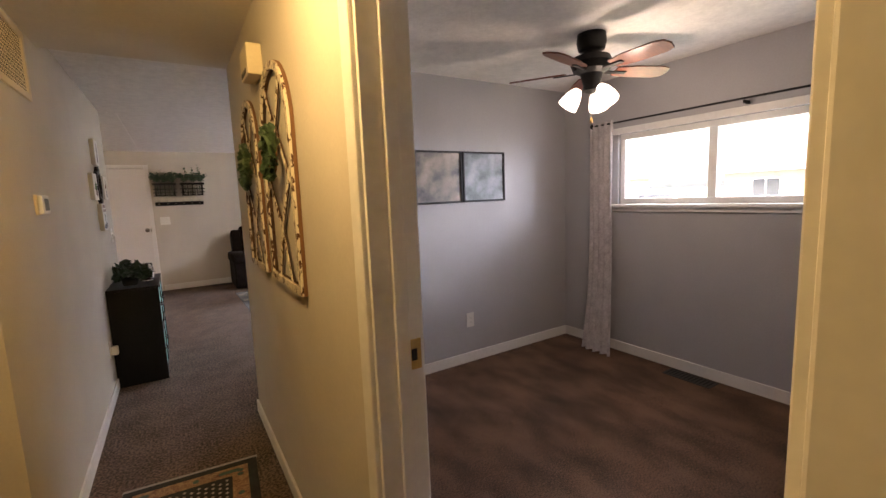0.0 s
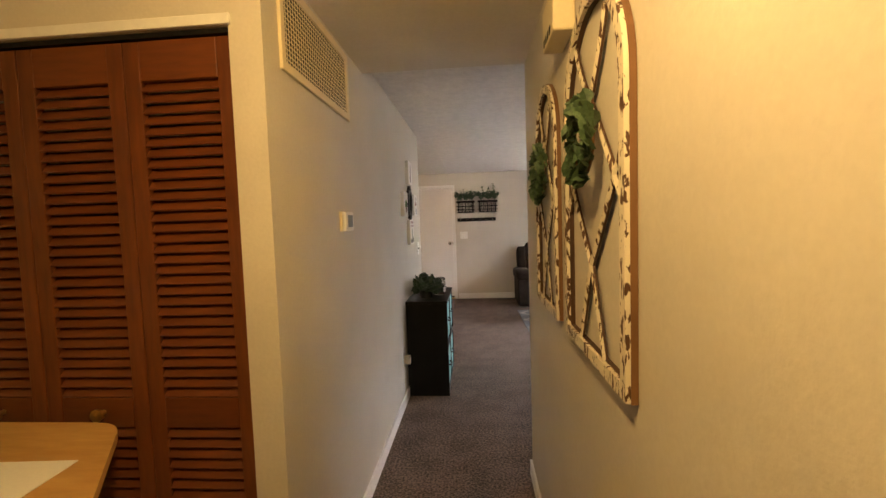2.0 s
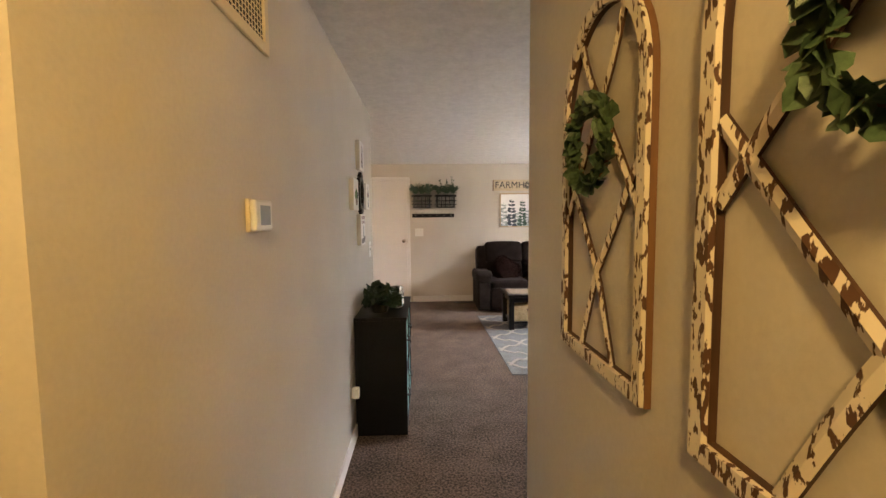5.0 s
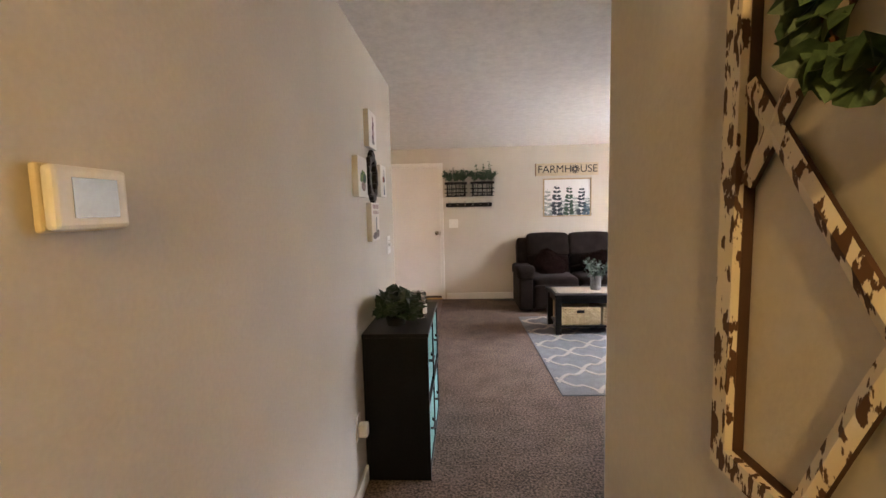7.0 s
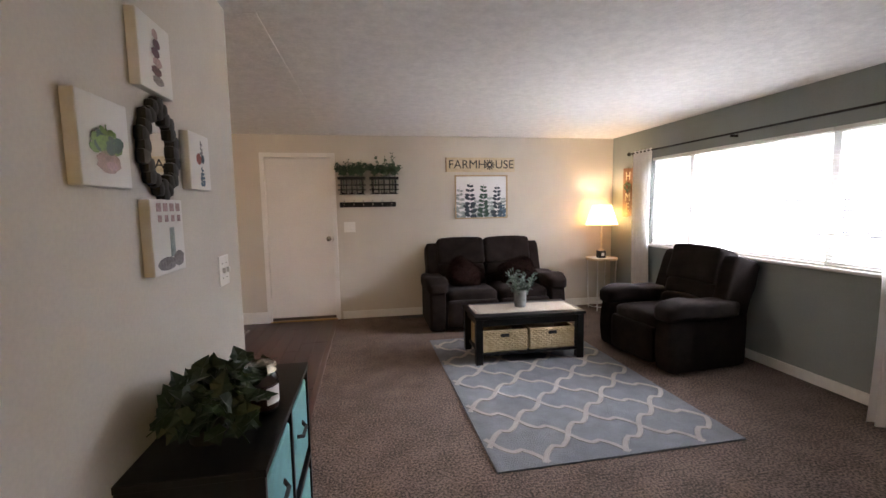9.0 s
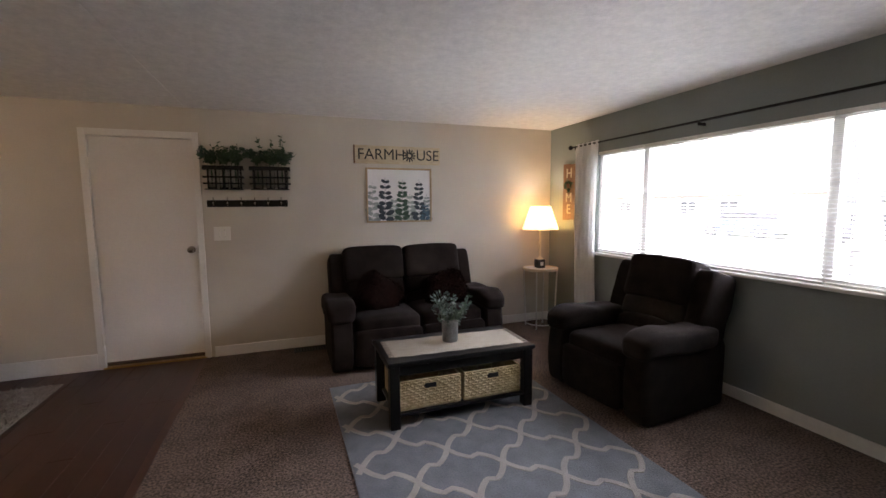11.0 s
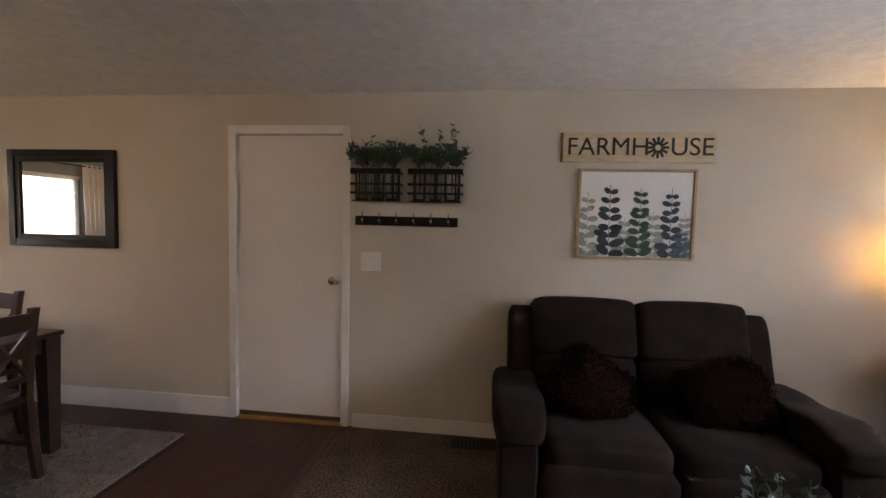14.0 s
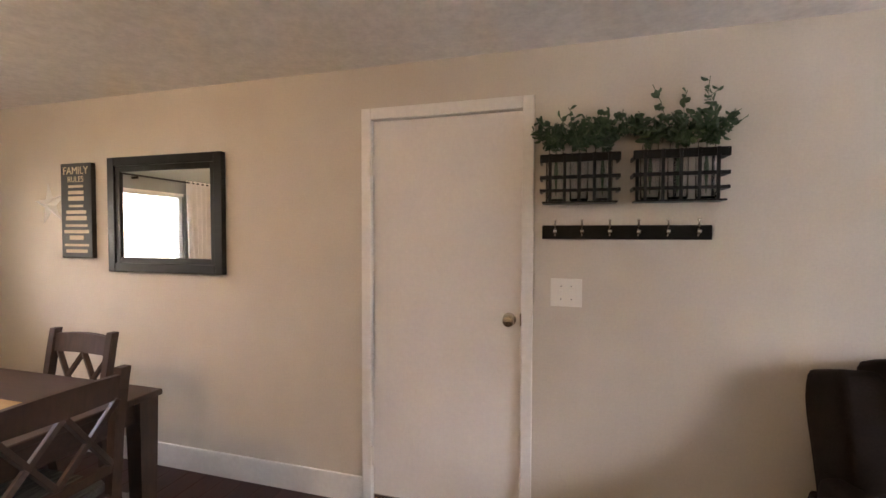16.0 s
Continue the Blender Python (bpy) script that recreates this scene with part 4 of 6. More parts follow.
jar_rack(-0.004, 0.33, 3, 0.05)
jar_rack(0.378, 0.735, 3, 0.13)


def hook_rail():
    s = on_wall("hook_rail", "black wooden rail with six small metal coat hooks", "coat rack", "far", 0.353, 1.417)
    part("board", box(B(), (-0.348, -0.018, 0), (0.348, -0.001, 0.063), bevel=0.003), BLACK, s)
    for k in range(6):
        x = -0.29 + 0.58 * k / 5
        bm = B()
        sweep(bm, [(x, -0.018, 0.045), (x, -0.035, 0.04), (x, -0.048, 0.055), (x, -0.05, 0.082)], 0.004)
        sweep(bm, [(x, -0.018, 0.03), (x, -0.032, 0.018), (x, -0.042, 0.024), (x, -0.044, 0.036)], 0.004)
        for z, q in ((0.034, 0.009), (0.084, 0.006)):
            cushion(bm, (x - q, -0.046 - q, z - q), (x + q, -0.046 + q, z + q), puff=0.5, n=2)
        part("hook", bm, CHROME, s, smooth=True)


hook_rail()


def wall_plate(name, label, wall, along, z, w, h, kind_of):
    s = on_wall(name, label, "switch" if kind_of != "outlet" else "outlet", wall, along, z)
    part("plate", box(B(), (-w / 2, -0.006, -h / 2), (w / 2, -0.0005, h / 2), bevel=0.002), WHITE, s)
    if kind_of == "outlet":
        for dz in (-0.02, 0.02):
            part("socket", box(B(), (-0.016, -0.008, dz - 0.013), (0.016, -0.0062, dz + 0.013), bevel=0.002), WHITE, s)
            for dx in (-0.006, 0.006):
                part("slot", box(B(), (dx - 0.001, -0.0086, dz - 0.004), (dx + 0.001, -0.0079, dz + 0.005)), DARK, s)
    else:
        n = kind_of
        for k in range(n):
            x = (k - (n - 1) / 2) * 0.046
            part("toggle", box(B(), (x - 0.007, -0.02, -0.009), (x + 0.007, -0.0062, 0.013), bevel=0.0015), WHITE, s)
            for dz in (-0.03, 0.03):
                part("screw", rod(B(), (x, -0.0075, dz), (x, -0.0058, dz), 0.003, seg=8), CHROME, s)


wall_plate("light_switch", "white triple light switch plate beside the entry door", "far", 0.115, 1.17, 0.14, 0.13, 2)
wall_plate("light_switch", "white double light switch plate near the wall end", "west", 5.115, 1.16, 0.115, 0.125, 2)
wall_plate("light_switch", "small white switch plate beside the dining curtain", "dining", 8.575, 1.11, 0.075, 0.12, 1)
wall_plate("wall_outlet", "white wall outlet above the bedroom baseboard", "bed", 2.25, 0.36, 0.075, 0.12, "outlet")
wall_plate("wall_outlet", "white wall outlet beneath the living window", "east", 5.16, 0.32, 0.075, 0.12, "outlet")


def framed_mirror():
    s = on_wall("wall_mirror", "rectangular mirror in a broad black moulded frame", "mirror", "far", -2.218, 1.2)
    w, h = 0.87, 0.71
    frame_of(s, w, h, 0.055, 0.035, BLACK)
    bm = B()
    t = 0.052
    for lo, hi in (((-w / 2 + t, -0.024, t), (-w / 2 + 0.09, -0.001, h - t)), ((w / 2 - 0.09, -0.024, t), (w / 2 - t, -0.001, h - t)), ((-w / 2 + 0.09, -0.024, t), (w / 2 - 0.09, -0.001, 0.09)), ((-w / 2 + 0.09, -0.024, h - 0.09), (w / 2 - 0.09, -0.001, h - t))):
        box(bm, lo, hi, bevel=0.004)
    part("inner_moulding", bm, BLACK, s)
    part("mirror_glass", box(B(), (-w / 2 + 0.088, -0.012, 0.088), (w / 2 - 0.088, -0.004, h - 0.088)), MIRROR, s, "silvered mirror glass")


framed_mirror()


def rules_sign():
    s = on_wall("wall_sign", "narrow black plank sign headed FAMILY RULES", "sign", "far", -2.927, 1.28)
    part("board", box(B(), (-0.134, -0.03, 0), (0.134, -0.001, 0.61), bevel=0.003), INK, s)
    text_mesh("lettering", "FAMILY", 0.068, Matrix.Translation((0, -0.0315, 0.56)) @ STAND, SIGN, s, 0.001)
    text_mesh("lettering", "RULES", 0.052, Matrix.Translation((0, -0.0315, 0.505)) @ STAND, SIGN, s, 0.001)
    for k in range(11):
        w = rng.uniform(0.06, 0.11)
        z = 0.465 - k * 0.042
        part("text_bar", box(B(), (-w, -0.0315, z - 0.012), (w, -0.0302, z + 0.004 + 0.006 * (k % 3))), SIGN, s)


rules_sign()


def star():
    s = on_wall("wall_star", "white metal barn star hung on the wall", "wall decoration", "far", -3.2, 1.63)
    bm = B()
    tip = bm.verts.new((0, -0.035, 0))
    ring = []
    for k in range(10):
        r = 0.15 if k % 2 == 0 else 0.052
        a = radians(98 + 36 * k)
        ring.append(bm.verts.new((r * math.cos(a), -0.004, r * math.sin(a))))
    for k in range(10):
        bm.faces.new((tip, ring[k], ring[(k + 1) % 10]))
    bm.faces.new(ring)
    part("star_body", bm, PAPER, s)


star()


def floor_vent(name, at, rz, label):
    v = thing(name, label, "floor vent", at, rz)
    part("frame", box(B(), (-0.17, -0.065, 0), (0.17, 0.065, 0.006), bevel=0.002), INK, v)
    for k in range(12):
        x = -0.145 + 0.29 * k / 11
        part("louvre", box(B(), (x - 0.004, -0.05, 0.006), (x + 0.004, 0.05, 0.009)), DARK, v)


floor_vent("floor_vent", (0.87, 8.56, 0), 0, "dark brown metal floor vent set in the carpet")
floor_vent("floor_vent", (3.31, 1.77, 0), 90, "dark brown metal floor vent beneath the bedroom window")


# ---- east wall: sign and shelf ----
def home_sign():
    s = on_wall("wall_sign", "upright wooden plank sign reading HOME with a small wreath", "sign", "east", 8.27, 1.24)
    part("plank", box(B(), (-0.11, -0.022, 0), (0.0, -0.001, 0.63), bevel=0.003), RAW_WOOD, s)
    part("plank", box(B(), (0.002, -0.022, 0.008), (0.11, -0.001, 0.62), bevel=0.003), RAW_WOOD, s)
    for ch, z in (("H", 0.52), ("M", 0.25), ("E", 0.12)):
        text_mesh("lettering", ch, 0.15, Matrix.Translation((0, -0.024, z)) @ STAND, SIGN, s, 0.002)
    lf = B()
    for k in range(70):
        a = rng.uniform(0, 2 * math.pi)
        p = Vector((0.05 * math.cos(a), -0.035, 0.385 + 0.05 * math.sin(a)))
        leaf(lf, p, ball_dir(), ball_dir(), 0.03, 0.018)
    part("small_wreath", lf, LEAF, s, "small green leaf wreath")


home_sign()


def wall_shelf():
    s = on_wall("wall_shelf", "small black wooden shelf with knobs on the window wall", "shelf", "east", 4.87, 1.53)
    part("shelf_board", box(B(), (-0.25, -0.13, 0.10), (0.25, -0.001, 0.12), bevel=0.003), BLACK, s)
    part("back_board", box(B(), (-0.22, -0.02, 0), (0.22, -0.001, 0.099), bevel=0.003), BLACK, s)
    for x in (-0.15, 0, 0.15):
        part("knob", lathe(B(), [(0.006, 0), (0.006, 0.02), (0.014, 0.03), (0.001, 0.038)], m=Matrix.Translation((x, -0.02, 0.05)) @ Matrix.Rotation(radians(90), 4, "X"), seg=12), CHROME, s, smooth=True)
    for x in (-0.13, 0.12):
        p = on_wall("potted_plant", "artificial fern in a white striped pot on the shelf", "plant", "east", 4.87 - x, 1.65, "shelf plants")
        pot = part("pot", lathe(B(), [(0.04, 0), (0.052, 0.13), (0.047, 0.13), (0.036, 0.01), (0.001, 0.01)], (0, -0.068, 0)), CANVAS, p, smooth=True)
        for k in range(3):
            part("stripe", lathe(B(), [(0.0425 + 0.0032 * k, 0.02 + 0.035 * k), (0.0435 + 0.0034 * k, 0.032 + 0.035 * k)], (0, -0.068, 0)), IRON, pot)
        lf, st = B(), B()
        for q in range(26):
            a = q * 2.4
            r = rng.uniform(0.05, 0.14)
            sprig(lf, st, (0, -0.068, 0.11), (r * math.cos(a), -0.075 + 0.45 * r * math.sin(a), 0.24 - 0.5 * r + rng.uniform(0, 0.05)), 14, 0.03, 0.5)
        part("stems", st, IVY, p)
        part("foliage", lf, IVY, p)


wall_shelf()


# ---- black cabinet by the hall wall ----
def cube_cabinet():
    c = thing("cube_cabinet", "black open cube cabinet with teal fabric bins", "cabinet", (XL + 0.003, 4.26, 0), 0)
    D, L, H = 0.335, 0.73, 0.78
    part("side_panel", box(B(), (0, 0, 0), (D, 0.018, H - 0.02), bevel=0.002), BLACK, c)
    part("side_panel", box(B(), (0, L - 0.018, 0), (D, L, H - 0.02), bevel=0.002), BLACK, c)
    part("top", box(B(), (0, -0.004, H - 0.02), (D + 0.004, L + 0.004, H), bevel=0.002), BLACK, c)
    part("bottom", box(B(), (0, 0.018, 0.03), (D, L - 0.018, 0.05)), BLACK, c)
    part("shelf", box(B(), (0, 0.018, H / 2 - 0.01), (D, L - 0.018, H / 2 + 0.01)), BLACK, c)
    part("divider", box(B(), (0, L / 2 - 0.009, 0.05), (D, L / 2 + 0.009, H - 0.02)), BLACK, c)
    part("back_panel", box(B(), (0.001, 0.018, 0.05), (0.006, L - 0.018, H - 0.02)), BLACK, c)
    part("kick", box(B(), (D - 0.03, 0.018, 0), (D - 0.01, L - 0.018, 0.03)), BLACK, c)
    for i in range(2):
        for j in range(2):
            y0, z0 = 0.026 + i * (L / 2 - 0.01), 0.053 + j * (H / 2 - 0.012)
            f = thing("fabric_bin", "teal fabric storage bin with a dark handle", "storage bin", (XL + 0.003, 4.26, 0), 0, "cabinet bins")
            part("bin", box(B(), (0.02, y0, z0), (D - 0.006, y0 + 0.327, z0 + 0.29), bevel=0.008), TEAL, f)
            part("handle", sweep(B(), [(D - 0.007, y0 + 0.09, z0 + 0.17), (D + 0.012, y0 + 0.11, z0 + 0.16), (D + 0.012, y0 + 0.18, z0 + 0.16), (D - 0.007, y0 + 0.20, z0 + 0.17)], 0.007), INK, f, "dark loop handle")


cube_cabinet()


def ivy_pot():
    p = thing("ivy_plant", "trailing dark green artificial ivy on the cabinet", "plant", (XL + 0.15, 4.45, 0.78))
    part("pot", lathe(B(), [(0.05, 0), (0.065, 0.08), (0.06, 0.08), (0.046, 0.01), (0.001, 0.01)]), INK, p, smooth=True)
    lf, st = B(), B()
    def vine(tip, n):
        base, tip = Vector((0, 0.02, 0.06)), Vector(tip)
        over = base.lerp(tip, 0.5) + Vector((0, 0, 0.05))
        pts = [base.lerp(over, k / 6).lerp(over.lerp(tip, k / 6), k / 6) for k in range(7)]
        sweep(st, pts, 0.0018, 4)
        for k in range(n):
            q = pts[1 + k * 5 // n] + ball_dir() * 0.02
            q.z = max(q.z, 0.014) if q.y > -0.19 else q.z
            q.x = max(q.x, -0.13)
            d = (tip - base).normalized() * 0.6 + ball_dir() * 0.8
            d.z = max(d.z, -0.05) if q.z < 0.06 and q.y > -0.15 else d.z
            d.x = max(d.x, 0) if q.x < -0.08 else d.x
            ivy_leaf(lf, q, d, Vector((0.3, -0.5, 1)) + ball_dir() * 0.6, rng.uniform(0.045, 0.075))
    for q in range(40):
        a, r = q * 2.4, rng.uniform(0.06, 0.18)
        tip = Vector((max(-0.11, min(0.15, r * 0.9 * math.cos(a))), r * 1.25 * math.sin(a), 0.17 - 0.8 * r + rng.uniform(-0.02, 0.06)))
        tip.z = max(tip.z, 0.03) if tip.y > -0.19 else tip.z
        vine(tip, 6)
    for q in range(16):
        vine((rng.uniform(-0.1, 0.13), rng.uniform(0.14, 0.46), rng.uniform(0.03, 0.10)), 7)
    part("stems", st, IVY, p)
    part("foliage", lf, IVY, p)


ivy_pot()


def jar_candle():
    j = thing("jar_candle", "dark red candle in a glass jar with a lid", "candle", (0.0, 4.60, 0.78))
    part("jar", lathe(B(), [(0.046, 0.0), (0.05, 0.006), (0.05, 0.105), (0.04, 0.122), (0.037, 0.122), (0.046, 0.104), (0.046, 0.008), (0.001, 0.006)]), CLEAR, j, "clear glass jar", True)
    part("wax", lathe(B(), [(0.044, 0.009), (0.0445, 0.085), (0.001, 0.085)]), JAR_RED, j, "dark red wax", True)
    part("lid", lathe(B(), [(0.038, 0.123), (0.047, 0.124), (0.048, 0.14), (0.04, 0.15), (0.001, 0.152)]), CLEAR, j, "clear glass lid", True)
    bm = B()
    for k in range(-3, 4):
        a0, a1 = radians(-35 + 9 * k), radians(-35 + 9 * (k + 1))
        bm.faces.new([bm.verts.new((0.0506 * math.cos(a), 0.0506 * math.sin(a), z)) for a, z in ((a0, 0.025), (a1, 0.025), (a1, 0.08), (a0, 0.08))])
    part("paper_label", bm, PAPER, j, "pale paper label")


jar_candle()


def canvas(along, z, w, h, label, motif):
    s = on_wall("canvas_picture", label, "picture", "west", along, z, "wall pictures")
    part("canvas", box(B(), (-w / 2, -0.03, 0), (w / 2, -0.001, h), bevel=0.003), CANVAS, s)
    F = -0.0302

    def blob(x, z, rx, rz, ink, lift=0.0, name="printed_shape"):
        bm = B()
        pts = [(x + rx * (1 + 0.12 * math.sin(3 * k + x * 90)) * math.cos(k * math.pi / 8), F - 0.0006 - lift, z + rz * math.sin(k * math.pi / 8)) for k in range(16)]
        bm.faces.new([bm.verts.new(p) for p in pts])
        part(name, bm, INKS[ink], s)
    if motif == "plant":
        for k, ink in enumerate((6, 1, 6, 6, 1)):
            leaf_print(s, (k - 2) * w * 0.07, h * 0.40, h * (0.70 - 0.05 * abs(k - 2)), INKS[ink], 3, w * 0.2).location.y = F - 0.0003 * k
        blob(0, h * 0.28, w * 0.24, h * 0.13, 5, 0.0016, "printed_pot")
        blob(0.01, h * 0.24, w * 0.12, h * 0.05, 8, 0.002)
    elif motif == "flower":
        leaf_print(s, w * 0.05, h * 0.08, h * 0.42, INKS[3], 5, w * 0.13).location.y = F
        leaf_print(s, w * 0.06, h * 0.5, h * 0.88, INKS[9], 5, w * 0.12).location.y = F
        blob(-w * 0.09, h * 0.55, w * 0.13, h * 0.10, 4, 0.0012, "printed_bloom")
        blob(w * 0.10, h * 0.56, w * 0.08, h * 0.08, 0, 0.0015, "printed_bloom")
    elif motif == "bars":
        for k in range(4):
            x = w * (-0.33 + 0.2 * k)
            part("text_bar", box(B(), (x, F - 0.001, h * 0.84), (x + w * 0.13, F, h * 0.95)), INKS[8], s)
            part("text_bar", box(B(), (x + w * 0.03, F - 0.001, h * 0.70), (x + w * 0.13, F, h * 0.79)), INKS[8], s)
        blob(-w * 0.12, h * 0.14, w * 0.30, h * 0.09, 9, 0.0006)
        blob(w * 0.25, h * 0.18, w * 0.18, h * 0.11, 9, 0.001)
        part("printed_path", box(B(), (w * 0.02, F - 0.0008, h * 0.22), (w * 0.16, F, h * 0.62)), INKS[2], s)
    else:
        for k in range(6):
            blob(w * 0.02 * (-1) ** k, h * (0.18 + 0.125 * k), w * (0.17 - 0.016 * k), h * 0.07, (9, 7, 8, 7, 7, 8)[k], 0.0004 * k, "printed_bloom")


canvas(4.59, 1.745, 0.19, 0.20, "small white canvas with dark red stacked blooms", "red")
canvas(4.315, 1.468, 0.19, 0.20, "small white canvas of a green potted plant", "plant")
canvas(4.865, 1.483, 0.18, 0.195, "small white canvas of a red bloom above blue stems", "flower")
canvas(4.585, 1.23, 0.20, 0.215, "small white canvas with rose lettering over grey stones", "bars")


def ornate_mirror():
    s = on_wall("small_mirror", "small oval mirror in a dark carved frame", "mirror", "west", 4.60, 1.59)
    bm = B()
    for k in range(24):
        a = 2 * math.pi * k / 24
        r = 0.105 + 0.012 * (k % 2)
        cushion(bm, (0.82 * r * math.cos(a) - 0.022, -0.028, r * math.sin(a) - 0.022), (0.82 * r * math.cos(a) + 0.022, -0.001, r * math.sin(a) + 0.022), puff=0.45, n=2)
    for sz in (-1, 1):
        for dx, dz, q in ((0, 0.128, 0.022), (-0.028, 0.118, 0.018), (0.028, 0.118, 0.018)):
            cushion(bm, (dx - q, -0.03, sz * dz - q), (dx + q, -0.001, sz * dz + q), puff=0.5, n=2)
    part("carved_frame", bm, IRON, s, smooth=True)
    part("mirror_glass", lathe(B(), [(0.082, 0.0), (0.082, 0.012), (0.001, 0.012)], m=Matrix.Rotation(radians(90), 4, "X") @ Matrix.Diagonal((0.8, 1.0, 1, 1))), MIRROR, s)


ornate_mirror()


def plug_outlet():
    s = on_wall("wall_outlet", "white wall outlet with a plugged-in white adapter", "outlet", "west", 4.13, 0.36)
    part("plate", box(B(), (-0.038, -0.006, -0.06), (0.038, -0.0005, 0.06), bevel=0.002), WHITE, s)
    part("adapter", box(B(), (-0.022, -0.05, -0.045), (0.022, -0.0062, 0.02), bevel=0.006), WHITE, s)


plug_outlet()


# ---- hall ----
def louvre_leaf(x0, w, knob):
    d = thing("louvre_door", "closed reddish stained wooden louvre bifold closet leaf", "closet door", (x0, CLOSET_Y + 0.02, 0.012), 0, "closet bifold leaves")
    H, T2, st = CZ - 0.03, 0.028, 0.052
    for a, b in ((0.002, st), (w - st, w - 0.002)):
        part("stile", box(B(), (a, 0, 0), (b, T2, H), bevel=0.003), CLOSET, d)
    rails = ((0, 0.13), (0.79, 0.885), (H - 0.115, H))
    for za, zb in rails:
        part("rail", box(B(), (st, 0, za), (w - st, T2, zb), bevel=0.003), SLAT, d)
    bm = B()
    box(bm, (st - 0.004, -0.0035, -0.019), (w - st + 0.004, 0.0035, 0.019), Matrix.Rotation(radians(-38), 4, "X"), bevel=0.0015, seg=1)
    first = None
    for za, zb in ((0.13, 0.79), (0.885, H - 0.115)):
        n = int((zb - za) / 0.0315)
        for k in range(n):
            z = za + (zb - za) * (k + 0.5) / n
            if first is None:
                first = part("slat", bm, SLAT, d)
                o = first
            else:
                o = first.copy()
                scene.collection.objects.link(o)
            o.location = (0, T2 / 2, z)
    if knob:
        part("knob", lathe(B(), [(0.008, 0), (0.008, 0.012), (0.019, 0.02), (0.02, 0.03), (0.001, 0.035)], m=Matrix.Translation((w / 2 + 0.02, 0, 0.84)) @ Matrix.Rotation(radians(90), 4, "X")), BRASS, d, "small dark brass knob", True)


lw = (CX1 - CX0) / 4
for k in range(4):
    louvre_leaf(CX0 + k * lw, lw, k in (1, 2))
solid("closet_track", [((CX0, CLOSET_Y + 0.012, CZ - 0.014), (CX1, CLOSET_Y + 0.06, CZ))], IRON, "dark metal bifold track above the closet", "track")
solid("closet_casing", [((CX0, CLOSET_Y - 0.012, CZ), (CX1 + 0.01, CLOSET_Y - 0.0005, CZ + 0.03))], TRIM, "cream strip over the closet opening", "trim", bevel=0.003)


def return_vent():
    v = on_wall("return_air_vent", "white metal return air grille with a lattice of openings", "vent", "west", 2.54, 1.895)
    w, h = 0.70, 0.30
    frame_of(v, w, h, 0.03, 0.012, CREAM, y0=-0.0005)
    part("duct", box(B(), (-w / 2 + 0.03, -0.003, 0.03), (w / 2 - 0.03, -0.0008, h - 0.03)), DARK, v, "dark duct behind the grille")
    bm = B()
    box(bm, (-w / 2 + 0.03, -0.0050, -0.0013), (w / 2 - 0.03, -0.0036, 0.0013))
    f = part("grille_bar", bm, CREAM, v)
    f.location.z = 0.046
    for k in range(1, 14):
        c = f.copy()
        scene.collection.objects.link(c)
        c.location.z = 0.046 + 0.0162 * k
    bm = B()
    box(bm, (-0.0020, -0.0062, 0.03), (0.0020, -0.0051, h - 0.03))
    f = part("grille_upright", bm, CREAM, v)
    f.location.x = -w / 2 + 0.05
    for k in range(1, 31):
        c = f.copy()
        scene.collection.objects.link(c)
        c.location.x = -w / 2 + 0.05 + 0.02 * k


return_vent()


def thermostat():
    s = on_wall("thermostat", "cream thermostat with a pale grey screen", "thermostat", "west", 2.752, 1.428)
    part("back_plate", box(B(), (-0.061, -0.012, -0.044), (0.061, -0.001, 0.044), bevel=0.004), CREAM, s)
    part("body", box(B(), (-0.059, -0.03, -0.042), (0.059, -0.0122, 0.042), bevel=0.007), WHITE, s)
    part("screen", box(B(), (-0.033, -0.0315, -0.026), (0.038, -0.0302, 0.027), bevel=0.0005), material("screen_grey", (0.34, 0.38, 0.40), 0.12, vary=0.04), s, "glossy grey screen")


thermostat()


def door_chime():
    s = on_wall("door_chime", "cream plastic door chime box on the wall", "door chime", "hall", 2.16, 1.905)
    part("body", box(B(), (-0.085, -0.06, 0), (0.085, -0.001, 0.12), bevel=0.006), CREAM, s)
    for k in range(4):
        part("louvre", box(B(), (-0.06 + 0.03 * k, -0.0615, 0.008), (-0.045 + 0.03 * k, -0.0602, 0.03)), DARK, s)


door_chime()


